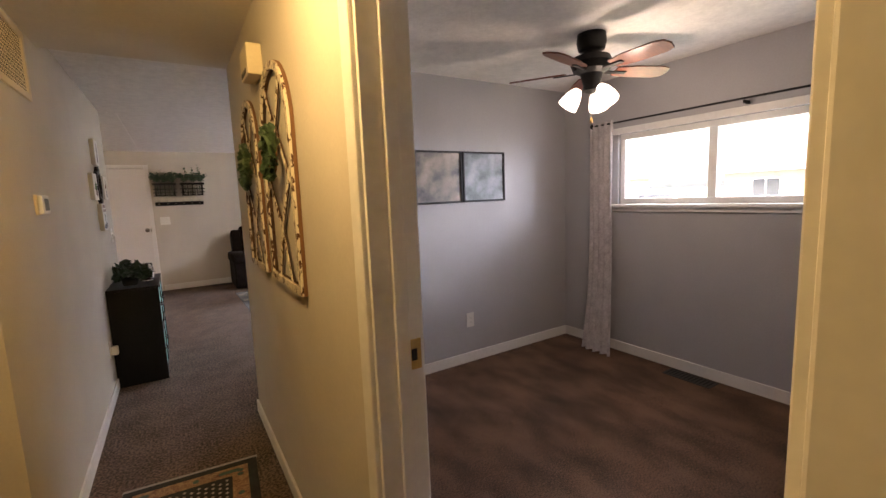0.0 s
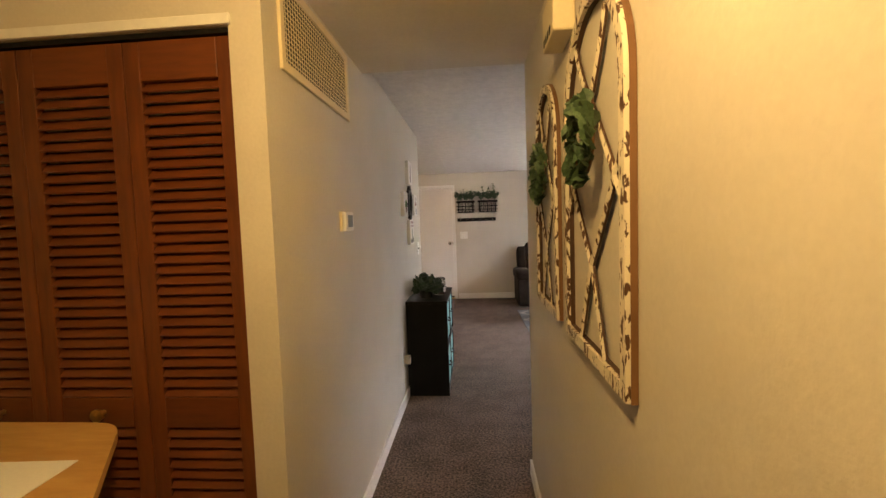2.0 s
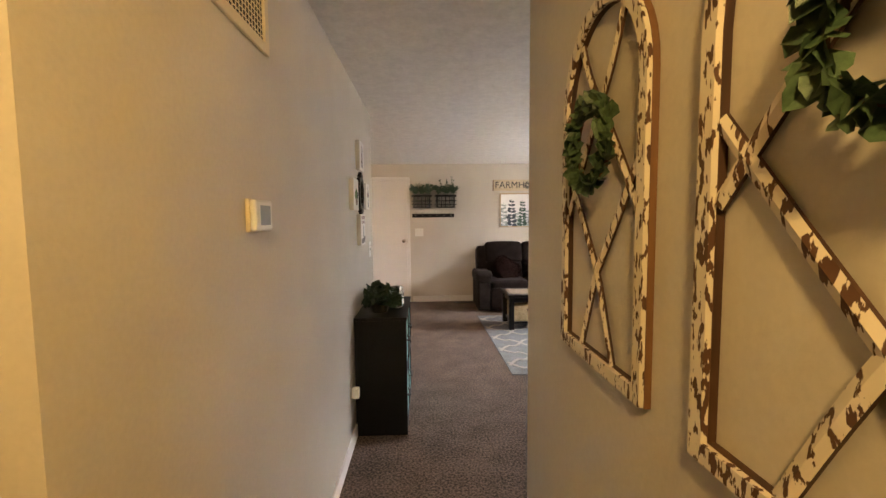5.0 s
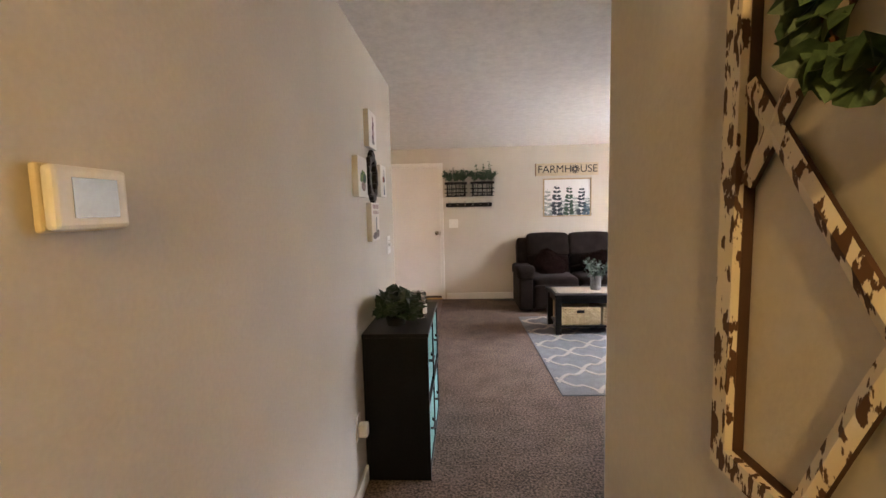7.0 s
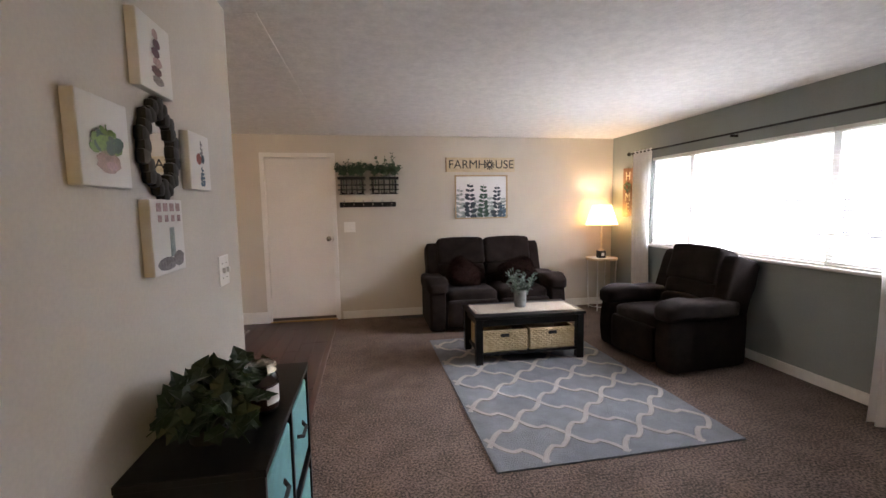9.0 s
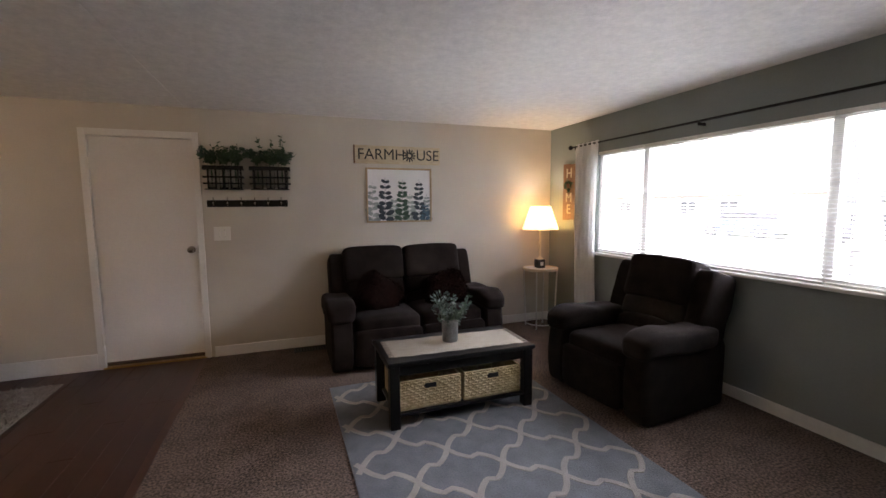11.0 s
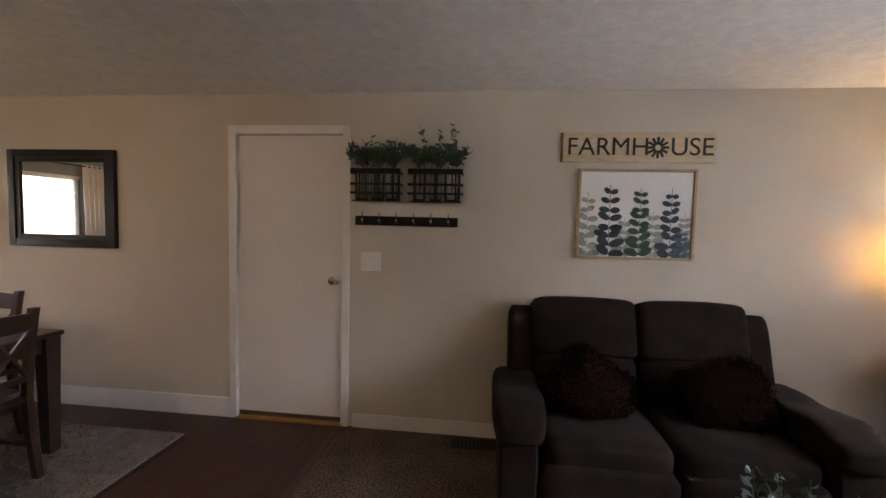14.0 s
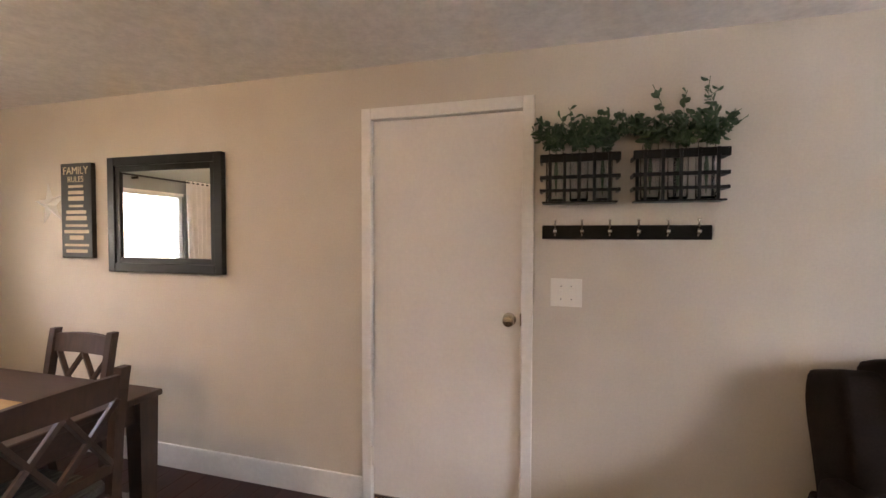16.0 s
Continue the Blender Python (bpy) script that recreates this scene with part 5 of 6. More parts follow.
def arch_panel(y0, y1, z0, h, first):
    w = y1 - y0
    s = on_wall("arched_window_frame", "chipped white wooden arched window frame with crossing bars", "wall decoration", "hall", (y0 + y1) / 2, z0, "arched frames")
    t, d, r = 0.030, 0.023, w / 2
    n = 20

    def outline(inset):
        pts = [(-r + inset, inset), (-r + inset, h - r)]
        for k in range(1, n):
            a = math.pi - math.pi * k / n
            pts.append(((r - inset) * math.cos(a), h - r + (r - inset) * math.sin(a)))
        return pts + [(r - inset, h - r), (r - inset, inset)]

    def ring(bm, o, i, ya, yb):
        m = len(o)
        V = [[bm.verts.new((p[0], y, p[1])) for p in path] for path, y in ((o, ya), (i, ya), (o, yb), (i, yb))]
        for k in range(m):
            j = (k + 1) % m
            bm.faces.new((V[0][k], V[0][j], V[1][j], V[1][k])), bm.faces.new((V[2][k], V[3][k], V[3][j], V[2][j]))
            bm.faces.new((V[0][k], V[2][k], V[2][j], V[0][j])), bm.faces.new((V[1][k], V[1][j], V[3][j], V[3][k]))
    bm = B()
    ring(bm, outline(0.002), outline(t), -d, -0.0135)
    part("outer_frame", bm, CHIPPED, s)
    bm = B()
    ring(bm, outline(0.0), outline(t + 0.001), -0.0134, -0.001)
    bmesh.ops.recalc_face_normals(bm, faces=bm.faces[:])
    for f in bm.faces:   # inner faces are darker than outer ones, with shade put into the colour
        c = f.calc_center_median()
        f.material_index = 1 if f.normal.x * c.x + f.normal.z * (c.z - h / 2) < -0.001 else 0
    part("back_frame", bm, RAW_WOOD, s, "bare brown wood edge").data.materials.append(SHADED_WOOD)
    ri = r - t

    def bar(a, b, c):
        pts = [Vector((x, 0, z)) for x, z in (a, b, c)]
        bm = B()
        path = [pts[0].lerp(pts[1], k / 6).lerp(pts[1].lerp(pts[2], k / 6), k / 6) for k in range(7)]
        rows = []
        for k, p in enumerate(path):
            tan = (path[min(k + 1, 6)] - path[max(k - 1, 0)]).normalized()
            nn = Vector((-tan.z, 0, tan.x)) * 0.0115
            rows.append([bm.verts.new(q) for q in (p - nn + Vector((0, -0.009, 0)), p - nn + Vector((0, -0.0145, 0)), p + Vector((0, -0.0185, 0)), p + nn + Vector((0, -0.0145, 0)), p + nn + Vector((0, -0.009, 0)))])
        for ra, rb in zip(rows, rows[1:]):
            for m in range(5):
                j = (m + 1) % 5
                bm.faces.new((ra[m], ra[j], rb[j], rb[m]))
        for f in bm.faces:   # painted faces, bare wooden sides whose brown holds some shade
            f.normal_update()
        bmesh.ops.recalc_face_normals(bm, faces=bm.faces[:])
        for f in bm.faces:
            f.material_index = 0 if f.normal.y < -0.3 else 1
        part("lattice_bar", bm, CHIPPED, s).data.materials.append(SHADED_WOOD)
    for sx in (-1, 1):
        bar((-sx * ri * 0.45, t), (-sx * ri * 0.12, h * 0.22), (0, h * 0.27))
        bar((0, h * 0.27), (sx * ri * 0.35, h * 0.37), (sx * ri * 0.98, h * 0.56))
        bar((sx * ri * 0.98, h * 0.43), (sx * ri * 0.5, h * 0.58), (0, h * 0.72))
        bar((0, h * 0.72), (-sx * ri * 0.35, h * 0.80), (-sx * ri * 0.55, h - t - ri * 0.22))
    return s


def wreath(y, z, r, size, count):
    s = on_wall("leaf_wreath", "round green artificial eucalyptus wreath hung on the arched frame", "wreath", "hall", y, z, "hall wreaths")
    part("hoop", sweep(B(), [(r * math.cos(2 * math.pi * k / 28), -0.035, r * math.sin(2 * math.pi * k / 28)) for k in range(29)], 0.004), RAW_WOOD, s)
    lf = B()
    for k in range(count):
        a = 2 * math.pi * k / count + rng.uniform(-0.1, 0.1)
        p = Vector((r * math.cos(a), -0.036, r * math.sin(a)))
        d = Vector((math.cos(a) * rng.uniform(-0.8, 1), -rng.uniform(0.05, 0.8), math.sin(a) * rng.uniform(-0.8, 1))) + Vector((-math.sin(a), 0, math.cos(a))) * 0.7
        leaf(lf, p, d, ball_dir(), size * rng.uniform(0.7, 1.25), size * 0.85)
    part("foliage", lf, material("wreath_leaf", (0.10, 0.165, 0.075), 0.5, scale=14, second=(0.022, 0.05, 0.025)), s)


arch_panel(1.655, 2.155, 1.075, 0.83, True)
arch_panel(2.292, 2.728, 1.075, 0.815, False)
wreath(1.88, 1.58, 0.08, 0.038, 150)
wreath(2.49, 1.575, 0.085, 0.038, 150)


def hall_rug():
    r = thing("hall_rug", "small dark oriental-style rug with a floral border", "rug", (0.155, 2.19, 0), -5)
    W, L = 0.60, 0.96
    part("rug_base", box(B(), (-W / 2, -L / 2, 0), (W / 2, L / 2, 0.008), bevel=0.002), material("dark_rug_pile", (0.03, 0.035, 0.035), 0.95, scale=20, grain=240, second=(0.012, 0.014, 0.016)), r)
    part("cream_edge", box(B(), (-W / 2 - 0.004, L / 2 - 0.004, 0), (W / 2 + 0.004, L / 2 + 0.02, 0.007), bevel=0.002), RUG_LINE, r)
    tan = material("rug_border_tan", (0.40, 0.27, 0.14), 0.95, scale=30, second=(0.16, 0.07, 0.045))
    bm = B()
    a, t = 0.045, 0.075
    for lo, hi in (((-W / 2 + a, -L / 2 + a, 0.0075), (-W / 2 + a + t, L / 2 - a, 0.0095)), ((W / 2 - a - t, -L / 2 + a, 0.0075), (W / 2 - a, L / 2 - a, 0.0095)), ((-W / 2 + a + t, L / 2 - a - t, 0.0075), (W / 2 - a - t, L / 2 - a, 0.0095)), ((-W / 2 + a + t, -L / 2 + a, 0.0075), (W / 2 - a - t, -L / 2 + a + t, 0.0095))):
        box(bm, lo, hi)
    part("border", bm, tan, r)
    bm = B()
    for i in range(11):
        for j in range(20):
            x, y = -0.155 + 0.031 * i, -0.33 + 0.0347 * j + (0.017 if i % 2 else 0)
            if abs(y) < L / 2 - a - t - 0.02:
                box(bm, (x - 0.006, y - 0.006, 0.0075), (x + 0.006, y + 0.006, 0.0092), Matrix.Translation((x, y, 0)) @ Matrix.Rotation(radians(45), 4, "Z") @ Matrix.Translation((-x, -y, 0)))
    part("field_motif", bm, RUG_LINE, r)
    for k in range(46):
        bm = B()
        side = k % 4
        u = rng.uniform(-0.5, 0.5)
        x, y = ((W / 2 - a - t / 2) * (1 if side else -1), u * (L - 0.15)) if side < 2 else (u * (W - 0.15), (L / 2 - a - t / 2) * (1 if side == 2 else -1))
        lathe(bm, [(0.016, 0.0093), (0.014, 0.0106), (0.001, 0.0106)], (x, y, 0), seg=7)
        part("border_flower", bm, INKS[1], r)


hall_rug()


def hall_clipboard():
    # stands in for a tan clipboard carried by hand; the legs are added
    s = thing("small_table", "tan clipboard with rounded corners and a slanted side, on added legs", "table", (-1.045, 1.79, 0))
    CLIPBOARD_TAN = material("honey_tan_board", (0.62, 0.38, 0.14), 0.5, scale=5, grain=50, second=(0.48, 0.27, 0.09), stretch=(0.2, 1, 1))
    corners = [Vector(p) for p in ((0.31, 0.255), (-0.30, 0.255), (-0.30, -0.29), (0.66, -0.24))]
    out = []
    for k, c in enumerate(corners):
        a, b = c + (corners[k - 1] - c).normalized() * 0.075, c + (corners[(k + 1) % 4] - c).normalized() * 0.075
        out += [tuple(a.lerp(c, j / 6).lerp(c.lerp(b, j / 6), j / 6)) for j in range(7)]
    bm = B()
    low, top = [bm.verts.new((x, y, 0.825)) for x, y in out], [bm.verts.new((x, y, 0.85)) for x, y in out]
    bm.faces.new(low[::-1]), bm.faces.new(top)
    for k in range(len(out)):
        q = (k + 1) % len(out)
        bm.faces.new((low[k], low[q], top[q], top[k]))
    bmesh.ops.bevel(bm, geom=[e for e in bm.edges if e.verts[0].co.z > 0.84 and e.verts[1].co.z > 0.84], offset=0.005, segments=2, affect="EDGES")
    part("tabletop", bm, CLIPBOARD_TAN, s)
    for x, y in ((0.22, 0.19), (-0.24, 0.19), (-0.24, -0.23), (0.52, -0.18)):
        part("leg", rod(B(), (x, y, 0), (x, y, 0.825), 0.014, 0.018), CLIPBOARD_TAN, s)
    p = part("paper_sheet", box(B(), (-0.14, -0.105, 0), (0.14, 0.105, 0.002)), PAPER)
    p.matrix_world = pose(-0.80, 1.73, 0.8505, 0, 0, 4)
    tagged(p, "white sheet of paper lying on the tan clipboard", "paper")


hall_clipboard()


def ceiling_lamp(name, label, at, mat, r=0.14):
    s = thing(name, label, "ceiling light", at)
    part("base", lathe(B(), [(r * 0.6, -0.012), (r * 0.62, 0.0)], seg=24), CHROME, s)
    part("globe", lathe(B(), [(r * 0.55, -0.012), (r, -0.03), (r * 0.97, -0.065), (r * 0.6, -0.1), (0.001, -0.11)], seg=28), mat, s, "frosted glass dome", True)


# ---- dining ----
def dining_table():
    t = thing("dining_table", "dark walnut-stained rectangular dining table", "dining table", (-2.24, 7.595, 0.022))
    W, D, H = 1.28, 0.99, 0.73
    part("tabletop", box(B(), (-W / 2, -D / 2, H - 0.028), (W / 2, D / 2, H), bevel=0.006), DINING, t)
    for sx in (-1, 1):
        for sy in (-1, 1):
            bm = B()
            bmesh.ops.create_cone(bm, cap_ends=True, segments=4, radius1=0.043, radius2=0.06, depth=H - 0.028, matrix=Matrix.Translation((sx * (W / 2 - 0.055), sy * (D / 2 - 0.055), (H - 0.028) / 2)) @ Matrix.Rotation(radians(45), 4, "Z"))
            part("leg", bm, CHAIR, t)
    for sy in (-1, 1):
        part("apron", box(B(), (-W / 2 + 0.1, sy * (D / 2 - 0.05) - 0.01, H - 0.12), (W / 2 - 0.1, sy * (D / 2 - 0.05) + 0.01, H - 0.028)), DINING, t)
    for sx in (-1, 1):
        part("apron", box(B(), (sx * (W / 2 - 0.05) - 0.01, -D / 2 + 0.1, H - 0.12), (sx * (W / 2 - 0.05) + 0.01, D / 2 - 0.1, H - 0.028)), DINING, t)


dining_table()


def dining_chair():
    c = thing("dining_chair", "grey-brown stained wooden chair with a cross-barred back", "chair", (0, 0, 0), 0, "dining chairs")
    part("seat", box(B(), (-0.215, -0.22, 0.415), (0.215, 0.2, 0.445), bevel=0.008), CHAIR, c)
    part("seat_pad", cushion(B(), (-0.205, -0.215, 0.443), (0.205, 0.165, 0.478), puff=0.2), STRIPE, c, "striped grey padded seat", True)
    for sx in (-1, 1):
        part("front_leg", box(B(), (sx * 0.19 - 0.018, -0.21, 0), (sx * 0.19 + 0.018, -0.174, 0.415), bevel=0.003), CHAIR, c)
        bm = B()
        prof = ((0.235, 0.0), (0.195, 0.25), (0.185, 0.45), (0.205, 0.68), (0.235, 0.875), (0.245, 0.925))
        rows = [[bm.verts.new((sx * 0.195 + dx, y + dy, z)) for dx, dy in ((-0.018, -0.018), (0.018, -0.018), (0.018, 0.018), (-0.018, 0.018))] for y, z in prof]
        for a, b in zip(rows, rows[1:]):
            for k in range(4):
                bm.faces.new((a[k], a[(k + 1) % 4], b[(k + 1) % 4], b[k]))
        bm.faces.new(rows[0]), bm.faces.new(rows[-1])
        part("back_leg", bm, CHAIR, c)

    def rail(za, zb, ya, bow, name):
        bm = B()
        n = 10
        rows = []
        for k in range(n + 1):
            x = -0.215 + 0.43 * k / n
            y = ya + bow * (1 - (x / 0.215) ** 2)
            crown = 0.012 * (1 - (x / 0.215) ** 2) if name == "top_rail" else 0
            rows.append([bm.verts.new(p) for p in ((x, y - 0.011, za), (x, y + 0.011, za), (x, y + 0.011 + (zb - za) * 0.15, zb + crown), (x, y - 0.011 + (zb - za) * 0.15, zb + crown))])
        for a, b in zip(rows, rows[1:]):
            for k in range(4):
                bm.faces.new((a[k], a[(k + 1) % 4], b[(k + 1) % 4], b[k]))
        bm.faces.new(rows[0]), bm.faces.new(rows[-1])
        part(name, bm, CHAIR, c)
    rail(0.81, 0.895, 0.225, 0.02, "top_rail")
    rail(0.53, 0.565, 0.19, 0.015, "lower_rail")
    for x0, x1 in ((-0.175, 0.0), (0.0, -0.175), (0.0, 0.175), (0.175, 0.0)):
        bm = B()
        a, b = Vector((x0, 0.203, 0.565)), Vector((x1, 0.243, 0.812))
        d = b - a
        m = Matrix.Translation((a + b) / 2) @ d.to_track_quat("Z", "Y").to_matrix().to_4x4()
        box(bm, (-0.011, -0.009, -d.length / 2), (0.011, 0.009, d.length / 2), m, bevel=0.002)
        part("cross_bar", bm, CHAIR, c)
    for sx in (-1, 1):
        part("side_stretcher", box(B(), (sx * 0.19 - 0.009, -0.175, 0.17), (sx * 0.19 + 0.009, 0.2, 0.195), bevel=0.002), CHAIR, c)
    return c


chair = dining_chair()
chair.matrix_world = pose(-1.70, 7.61, 0.022, 0, 0, -90)
copy_thing(chair, pose(-2.24, 7.96, 0.022, 0, 0, 0))
copy_thing(chair, pose(-2.68, 7.62, 0.022, 0, 0, 90))
copy_thing(chair, pose(-2.24, 7.2, 0.022, 0, 0, 180))

bm = B()
box(bm, (-3.45, 6.7, 0.004), (-1.05, 8.37, 0.016), bevel=0.004)
for k in range(5200):
    x, y = rng.uniform(-3.44, -1.06), rng.uniform(6.71, 8.36)
    a = rng.uniform(0, 6.28)
    h = rng.uniform(0.010, 0.02)
    p = Vector((x, y, 0.014))
    s = Vector((math.cos(a), math.sin(a), 0)) * 0.008
    q = p + Vector((rng.uniform(-0.02, 0.02), rng.uniform(-0.02, 0.02), h))
    bm.faces.new([bm.verts.new(v) for v in (p - s, p + s, q + s * 0.6, q - s * 0.6)])
tagged(part("dining_rug", bm, SHAG), "pale grey shaggy rug beneath the dining table", "rug")


def dining_decor():
    r = thing("table_runner", "straw-coloured woven runner on the dining table", "table runner", (-2.24, 7.6, 0.7525))
    part("cloth", box(B(), (-0.50, -0.20, 0), (0.46, 0.20, 0.004), bevel=0.001), STRAW, r)
    t = thing("wooden_tray", "dark wooden tray on the dining table", "tray", (-2.36, 7.62, 0.7575))
    bm = B()
    lathe(bm, [(0.16, 0), (0.2, 0.012), (0.235, 0.035), (0.225, 0.035), (0.19, 0.016), (0.001, 0.012)], seg=4, m=Matrix.Diagonal((1.5, 0.7, 1, 1)) @ Matrix.Rotation(radians(45), 4, "Z"))
    part("tray_body", bm, DINING, t)
    wick = material("woven_brown_ball", (0.36, 0.20, 0.10), 0.8, scale=30, second=(0.14, 0.065, 0.03), bump=0.8, depth=0.01)
    for k, (x, y, rr) in enumerate(((-0.17, 0.0, 0.048), (-0.08, 0.045, 0.045), (-0.06, -0.05, 0.05), (0.03, 0.0, 0.046), (0.10, 0.05, 0.044), (0.12, -0.045, 0.048), (0.19, 0.0, 0.04))):
        bm = B()
        bmesh.ops.create_icosphere(bm, subdivisions=2, radius=rr * 0.9)
        for q in range(7):
            ax = ball_dir()
            m = ax.to_track_quat("Z", "Y").to_matrix().to_4x4()
            sweep(bm, [m @ Vector((rr * math.cos(2 * math.pi * j / 16), rr * math.sin(2 * math.pi * j / 16), 0)) for j in range(17)], 0.005, 5)
        o = part("decor_ball", bm, wick, smooth=True)
        o.matrix_world = pose(-2.36 + x, 7.62 + y, 0.7575 + 0.014 + rr)
        tagged(o, "woven brown decorative ball in the tray", "decor ball", "tray balls")


dining_decor()


# ---- bedroom ----
def ceiling_fan():
    f = thing("ceiling_fan", "dark bronze ceiling fan with wooden blades and glass shades", "ceiling fan", (2.41, 1.93, CEIL))
    part("canopy", lathe(B(), [(0.08, 0), (0.085, -0.05), (0.075, -0.09), (0.05, -0.10), (0.05, -0.14)]), IRON, f, smooth=True)
    part("motor", lathe(B(), [(0.05, -0.12), (0.105, -0.13), (0.12, -0.165), (0.105, -0.205), (0.065, -0.225), (0.045, -0.29), (0.055, -0.32), (0.001, -0.34)]), IRON, f, smooth=True)
    BL = material("reddish_blade_wood", (0.24, 0.07, 0.03), 0.3, scale=4, grain=50, second=(0.12, 0.03, 0.014), stretch=(0.2, 1, 1))
    for k in range(5):
        a = radians(-21.7 + 72 * k)
        m = Matrix.Rotation(a, 4, "Z") @ Matrix.Translation((0, 0, -0.205)) @ Matrix.Rotation(radians(-13), 4, "X")
        bm = B()
        pts = [(0.15, -0.044), (0.27, -0.062), (0.44, -0.062), (0.485, -0.046), (0.50, 0), (0.485, 0.046), (0.44, 0.062), (0.27, 0.062), (0.15, 0.044)]
        top, bot = [bm.verts.new(m @ Vector((x, y, 0.004))) for x, y in pts], [bm.verts.new(m @ Vector((x, y, -0.004))) for x, y in pts]
        bm.faces.new(top), bm.faces.new(bot[::-1])
        for i in range(9):
            j = (i + 1) % 9
            bm.faces.new((top[i], bot[i], bot[j], top[j]))
        bl = part("blade", bm, BL, f, "reddish wooden blade")
        part("blade_iron", box(B(), (0.09, -0.015, -0.012), (0.22, 0.015, -0.005), m, bevel=0.003), IRON, bl)
    lit = glow("fan_shade_glass", (1.0, 0.86, 0.68), 0.35)
    for k in range(3):
        a = radians(20 + 120 * k)
        m = Matrix.Translation((0.075 * math.cos(a), 0.075 * math.sin(a), -0.31)) @ Matrix.Rotation(a, 4, "Z") @ Matrix.Rotation(radians(145), 4, "Y")
        part("glass_shade", lathe(B(), [(0.022, 0.0), (0.04, 0.03), (0.055, 0.08), (0.058, 0.115), (0.055, 0.115), (0.036, 0.03), (0.02, 0.004)], m=m), lit, f, "lit frosted glass shade", True)
    ch = part("pull_chain", rod(B(), (0, 0, -0.36), (0, 0, -0.47), 0.0018, seg=6), BRASS, f)
    part("pull_knob", lathe(B(), [(0.003, -0.47), (0.009, -0.485), (0.009, -0.505), (0.001, -0.51)], seg=10), BRASS, ch, smooth=True)


ceiling_fan()
PRINT = [material("grey_landscape_print", (0.30, 0.31, 0.34), 0.5, scale=7, fine_share=0.08, second=(0.05, 0.07, 0.075)), material("dark_rock_print", (0.34, 0.27, 0.22), 0.5, scale=7, fine_share=0.08, second=(0.02, 0.025, 0.028))]
for x, k, lab in ((1.99, 1, "black framed print of dark rocks"), (2.43, 0, "black framed print of a pale grey landscape")):
    s = on_wall("framed_print", lab, "picture", "bed", x, 1.34, "bedroom prints")
    frame_of(s, 0.43, 0.40, 0.014, 0.025, BLACK)
    part("print", box(B(), (-0.202, -0.012, 0.013), (0.202, -0.001, 0.387)), PRINT[k], s)

# lamps that hang out of view
ceiling_lamp("ceiling_light", "frosted glass dome ceiling light in the hall", (0.17, 1.15, HALL_CEIL), CLEAR)
ceiling_lamp("ceiling_light", "frosted glass dome ceiling light in the dining area", (-2.3, 6.5, CEIL), CLEAR)


# ---- outside ----
GRASS = material("dry_lawn", (0.30, 0.29, 0.17), 0.95, scale=0.6, grain=20, second=(0.19, 0.19, 0.10), bump=0.6, depth=0.03)
ROAD = material("road_asphalt", (0.06, 0.06, 0.06), 0.9, scale=1, grain=60, vary=0.2)
CONC = material("pale_concrete", (0.42, 0.41, 0.38), 0.9, scale=1, grain=40, vary=0.12)
BRICK = material("red_brick_wall", (0.40, 0.27, 0.22), 0.9, scale=3, grain=14, second=(0.30, 0.19, 0.15), stretch=(1, 1, 3))
ROOF = material("grey_roof_shingle", (0.20, 0.185, 0.17), 0.95, scale=2, grain=18, vary=0.2)
BARK = material("tree_bark", (0.17, 0.16, 0.15), 0.95, scale=8, grain=40, second=(0.10, 0.094, 0.088), stretch=(1, 1, 0.2), bump=0.8, depth=0.02)
solid("ground", [((-400, -400, -0.9), (600, 400, -0.45))], GRASS, "pale dry lawn round the houses", "ground")
solid("road", [((16, -300, -0.46), (23, 300, -0.435))], ROAD, "grey asphalt street", "road")
solid("pavement", [((13.6, -300, -0.46), (15.0, 300, -0.42))], CONC, "pale concrete pavement", "pavement")
solid("driveway", [((23, 22.0, -0.46), (34, 27.5, -0.43))], CONC, "pale concrete driveway across the street", "driveway")


def house(x, y, w):
    h = thing("house", "single-storey red brick ranch house with a low grey roof", "house", (x, y, -0.45))
    part("wall", box(B(), (0, -w / 2, 0), (8, w / 2, 2.8)), BRICK, h)
    bm = B()
    V = [bm.verts.new(p) for p in ((-0.6, -w / 2 - 0.5, 2.75), (8.6, -w / 2 - 0.5, 2.75), (8.6, w / 2 + 0.5, 2.75), (-0.6, w / 2 + 0.5, 2.75), (4, -w / 2 - 0.5, 4.9), (4, w / 2 + 0.5, 4.9))]
    for f in ((0, 1, 2, 3), (0, 4, 5, 3), (1, 2, 5, 4), (0, 1, 4), (3, 5, 2)):
        bm.faces.new([V[i] for i in f])
    part("roof", bm, ROOF, h)
    part("fascia", box(B(), (-0.64, -w / 2 - 0.5, 2.62), (-0.60, w / 2 + 0.5, 2.78)), TRIM, h)
    for k in range(4):
        yy = -w / 2 + w * (k + 0.6) / 4.2
        if k == 2:
            d = part("door", box(B(), (-0.06, yy - 0.5, 0.15), (0.02, yy + 0.5, 2.2)), TRIM, h)
            part("door_panel", box(B(), (-0.09, yy - 0.4, 0.2), (-0.055, yy + 0.4, 2.1)), BRICK, d)
            continue
        wn_ = part("window", box(B(), (-0.06, yy - 0.8, 0.95), (0.02, yy + 0.8, 2.2)), TRIM, h)
        for s in (-0.38, 0.38):
            part("window_pane", box(B(), (-0.075, yy + s - 0.34, 1.02), (-0.055, yy + s + 0.34, 2.13)), INK, wn_, "dark window glass")


house(32, 6, 17)
house(33, 33, 15)
house(32, -22, 15)


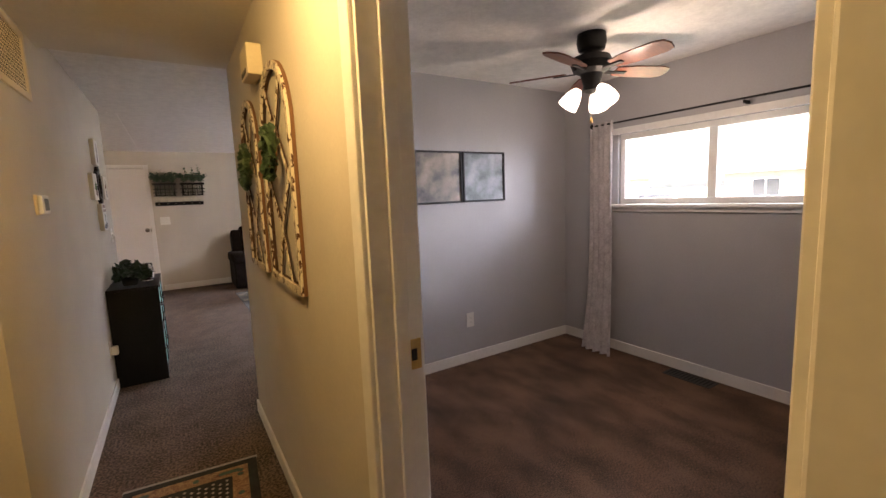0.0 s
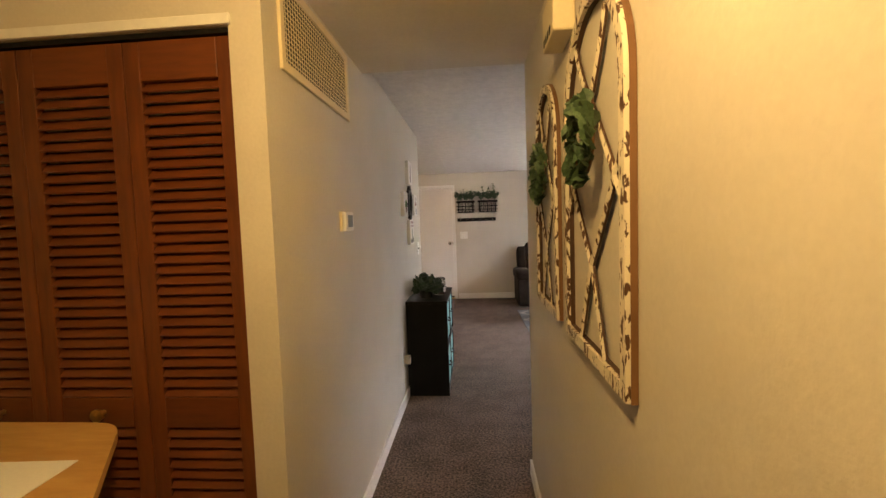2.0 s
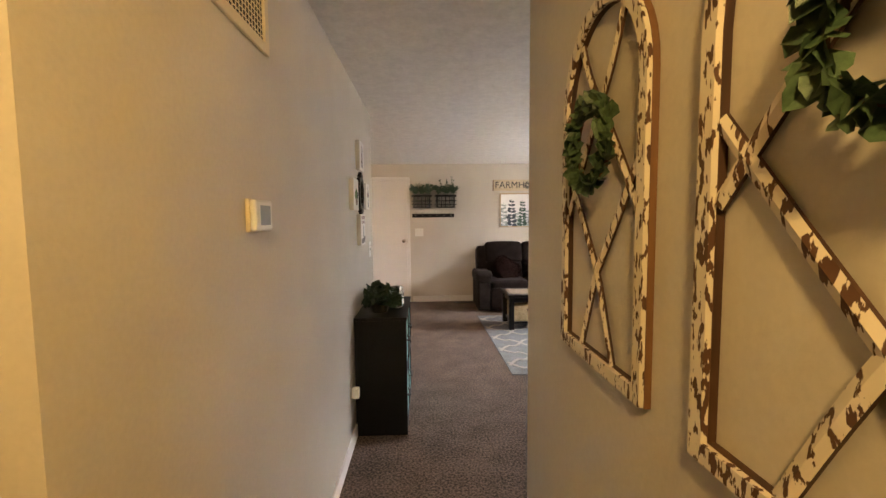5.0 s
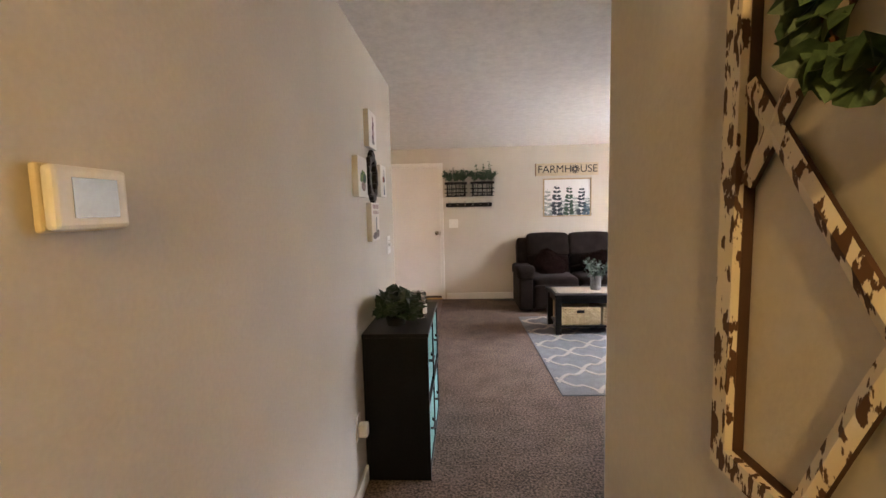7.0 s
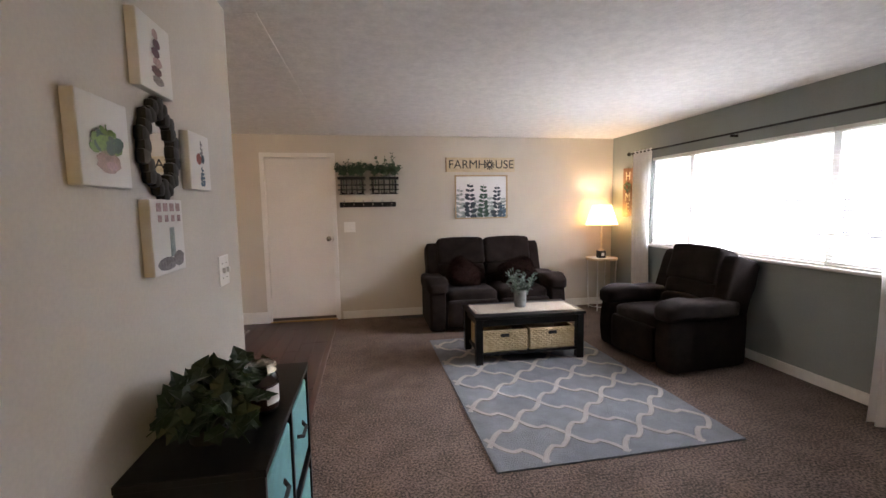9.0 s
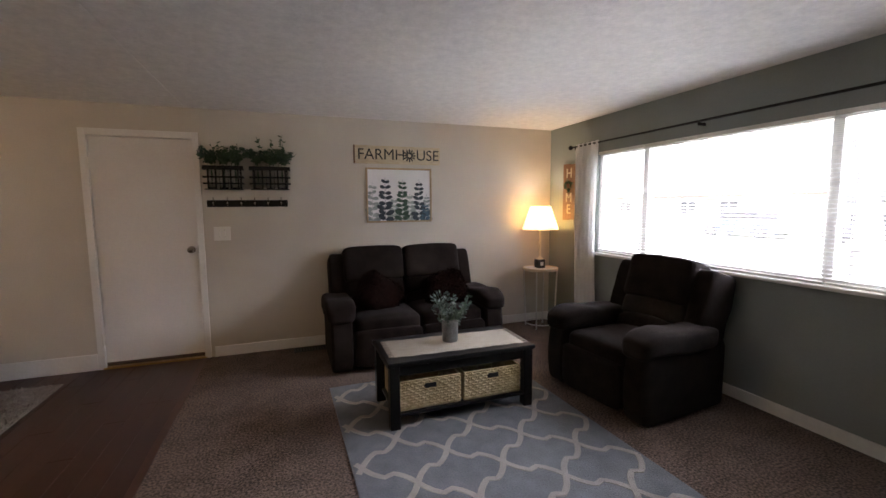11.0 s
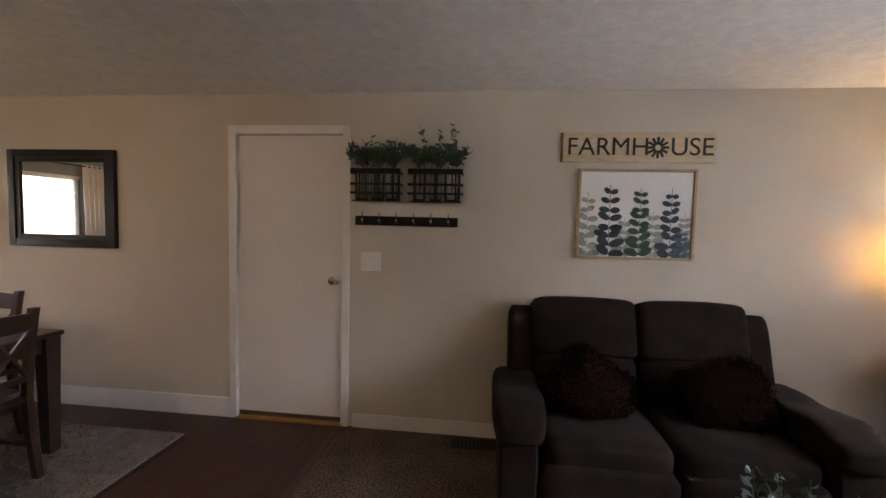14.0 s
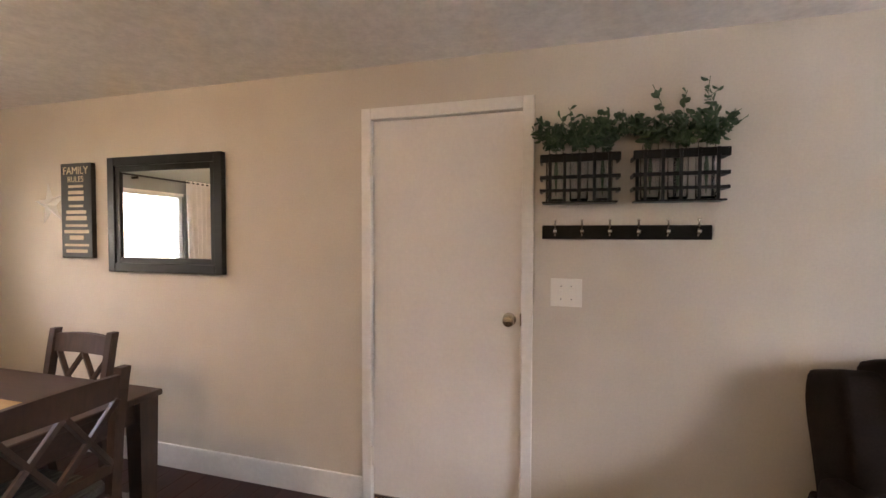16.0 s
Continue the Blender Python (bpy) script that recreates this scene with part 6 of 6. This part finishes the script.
def car(x, y, col, label):
    c = thing("car", label, "car", (x, y, -0.435), 90)
    body = material(label.split()[0] + "_car_paint", col, 0.25, 0.3, vary=0.05)
    part("body", cushion(B(), (-2.2, -0.88, 0.25), (2.2, 0.88, 0.95), puff=0.14), body, c, smooth=True)
    part("cabin", cushion(B(), (-1.3, -0.78, 0.75), (1.1, 0.78, 1.48), puff=0.25), INK, c, "dark glazed cabin", True)
    part("roof", cushion(B(), (-0.95, -0.7, 1.36), (0.75, 0.7, 1.5), puff=0.25), body, c, smooth=True)
    for sx in (-1.35, 1.35):
        for sy in (-0.84, 0.84):
            wh = part("wheel", rod(B(), (sx, sy - 0.1, 0.33), (sx, sy + 0.1, 0.33), 0.33, seg=20), INK, c)
            part("rim", rod(B(), (sx, sy - 0.11, 0.33), (sx, sy + 0.11, 0.33), 0.2, seg=14), CHROME, wh)


car(24.5, 20.5, (0.10, 0.12, 0.16), "dark blue parked car on the street")
car(24.5, 14.5, (0.09, 0.09, 0.10), "black parked car on the street")


def tree(x, y, h, seed):
    r = random.Random(seed)
    t = thing("tree", "bare broad tree with grey-brown bark and few leaves", "tree", (x, y, -0.5), 0, "street trees")
    bm = B()

    def limb(p, d, L, rad, lev):
        pts = [p]
        dd = d.copy()
        for k in range(4):
            dd = (dd + Vector((r.uniform(-1, 1), r.uniform(-1, 1), r.uniform(-0.2, 0.6))) * 0.16).normalized()
            pts.append(pts[-1] + dd * L / 4)
        for k in range(4):
            rod(bm, pts[k], pts[k + 1], rad * (1 - 0.18 * k), rad * (1 - 0.18 * (k + 1)), 8 if lev < 2 else 5)
        if lev < 4:
            for k in range(3 if lev else 4):
                nd = (dd + Vector((r.uniform(-1, 1), r.uniform(-1, 1), r.uniform(0, 0.7))) * 0.75).normalized()
                limb(pts[r.choice((2, 3, 4)) if lev else 4], nd, L * 0.66, rad * 0.42, lev + 1)
        tips.append(pts[-1])
    tips = []
    limb(Vector((0, 0, 0)), Vector((0, 0, 1)), h * 0.42, 0.34, 0)
    part("trunk", bm, BARK, t)
    lf = B()
    for p in tips:
        for k in range(5):
            leaf(lf, p + Vector((r.uniform(-0.3, 0.3), r.uniform(-0.3, 0.3), r.uniform(-0.3, 0.3))), Vector((r.uniform(-1, 1), r.uniform(-1, 1), r.uniform(-1, 1))), Vector((0, 0, 1)), 0.10, 0.07)
    part("crown", lf, LEAF, t)


tree(10.5, 13.6, 9, 3)
tree(12.5, 9.6, 8, 5)
tree(28, 8, 9, 9)

# ---- dining floor planks ----
bm = B()
box(bm, (-0.0635, -0.6, -0.006), (0.0635, 0.6, 0.0), bevel=0.0015, seg=1)
plank_mesh = part("plank", bm, WOOD_FLOOR)
base = tagged(new("wood_floor"), "dark cherry-stained plank floor of the dining area", "floor", kind="structure")
plank_mesh.parent = base
plank_mesh.location = (-0.075 - 0.045 - 0.064, LEFT_END + 0.3, 0)
for i in range(30):
    x = -0.12 - 0.0645 - 0.129 * i
    if x - 0.064 < DX:
        break
    y = 3.5 + 0.6 - 0.4 * (i % 3) if i > 1 else LEFT_END + 0.6
    while y < YF + 0.3:
        y0, y1 = max(y - 0.6, 3.502), min(y + 0.6, YF)
        if y1 - y0 > 0.05:
            c = plank_mesh.copy()
            scene.collection.objects.link(c)
            c.location, c.scale = (x, (y0 + y1) / 2, 0), (1, (y1 - y0) / 1.2, 1)
        y += 1.202
bpy.data.objects.remove(plank_mesh)
solid("floor_transition", [((-0.12, LEFT_END - 0.1, -0.01), (-0.072, YF, 0.004))], material("transition_strip_wood", (0.085, 0.03, 0.017), 0.45, scale=4, second=(0.05, 0.018, 0.01), stretch=(1, 0.2, 1)), "reddish wooden strip between carpet and planks", "trim", bevel=0.002)
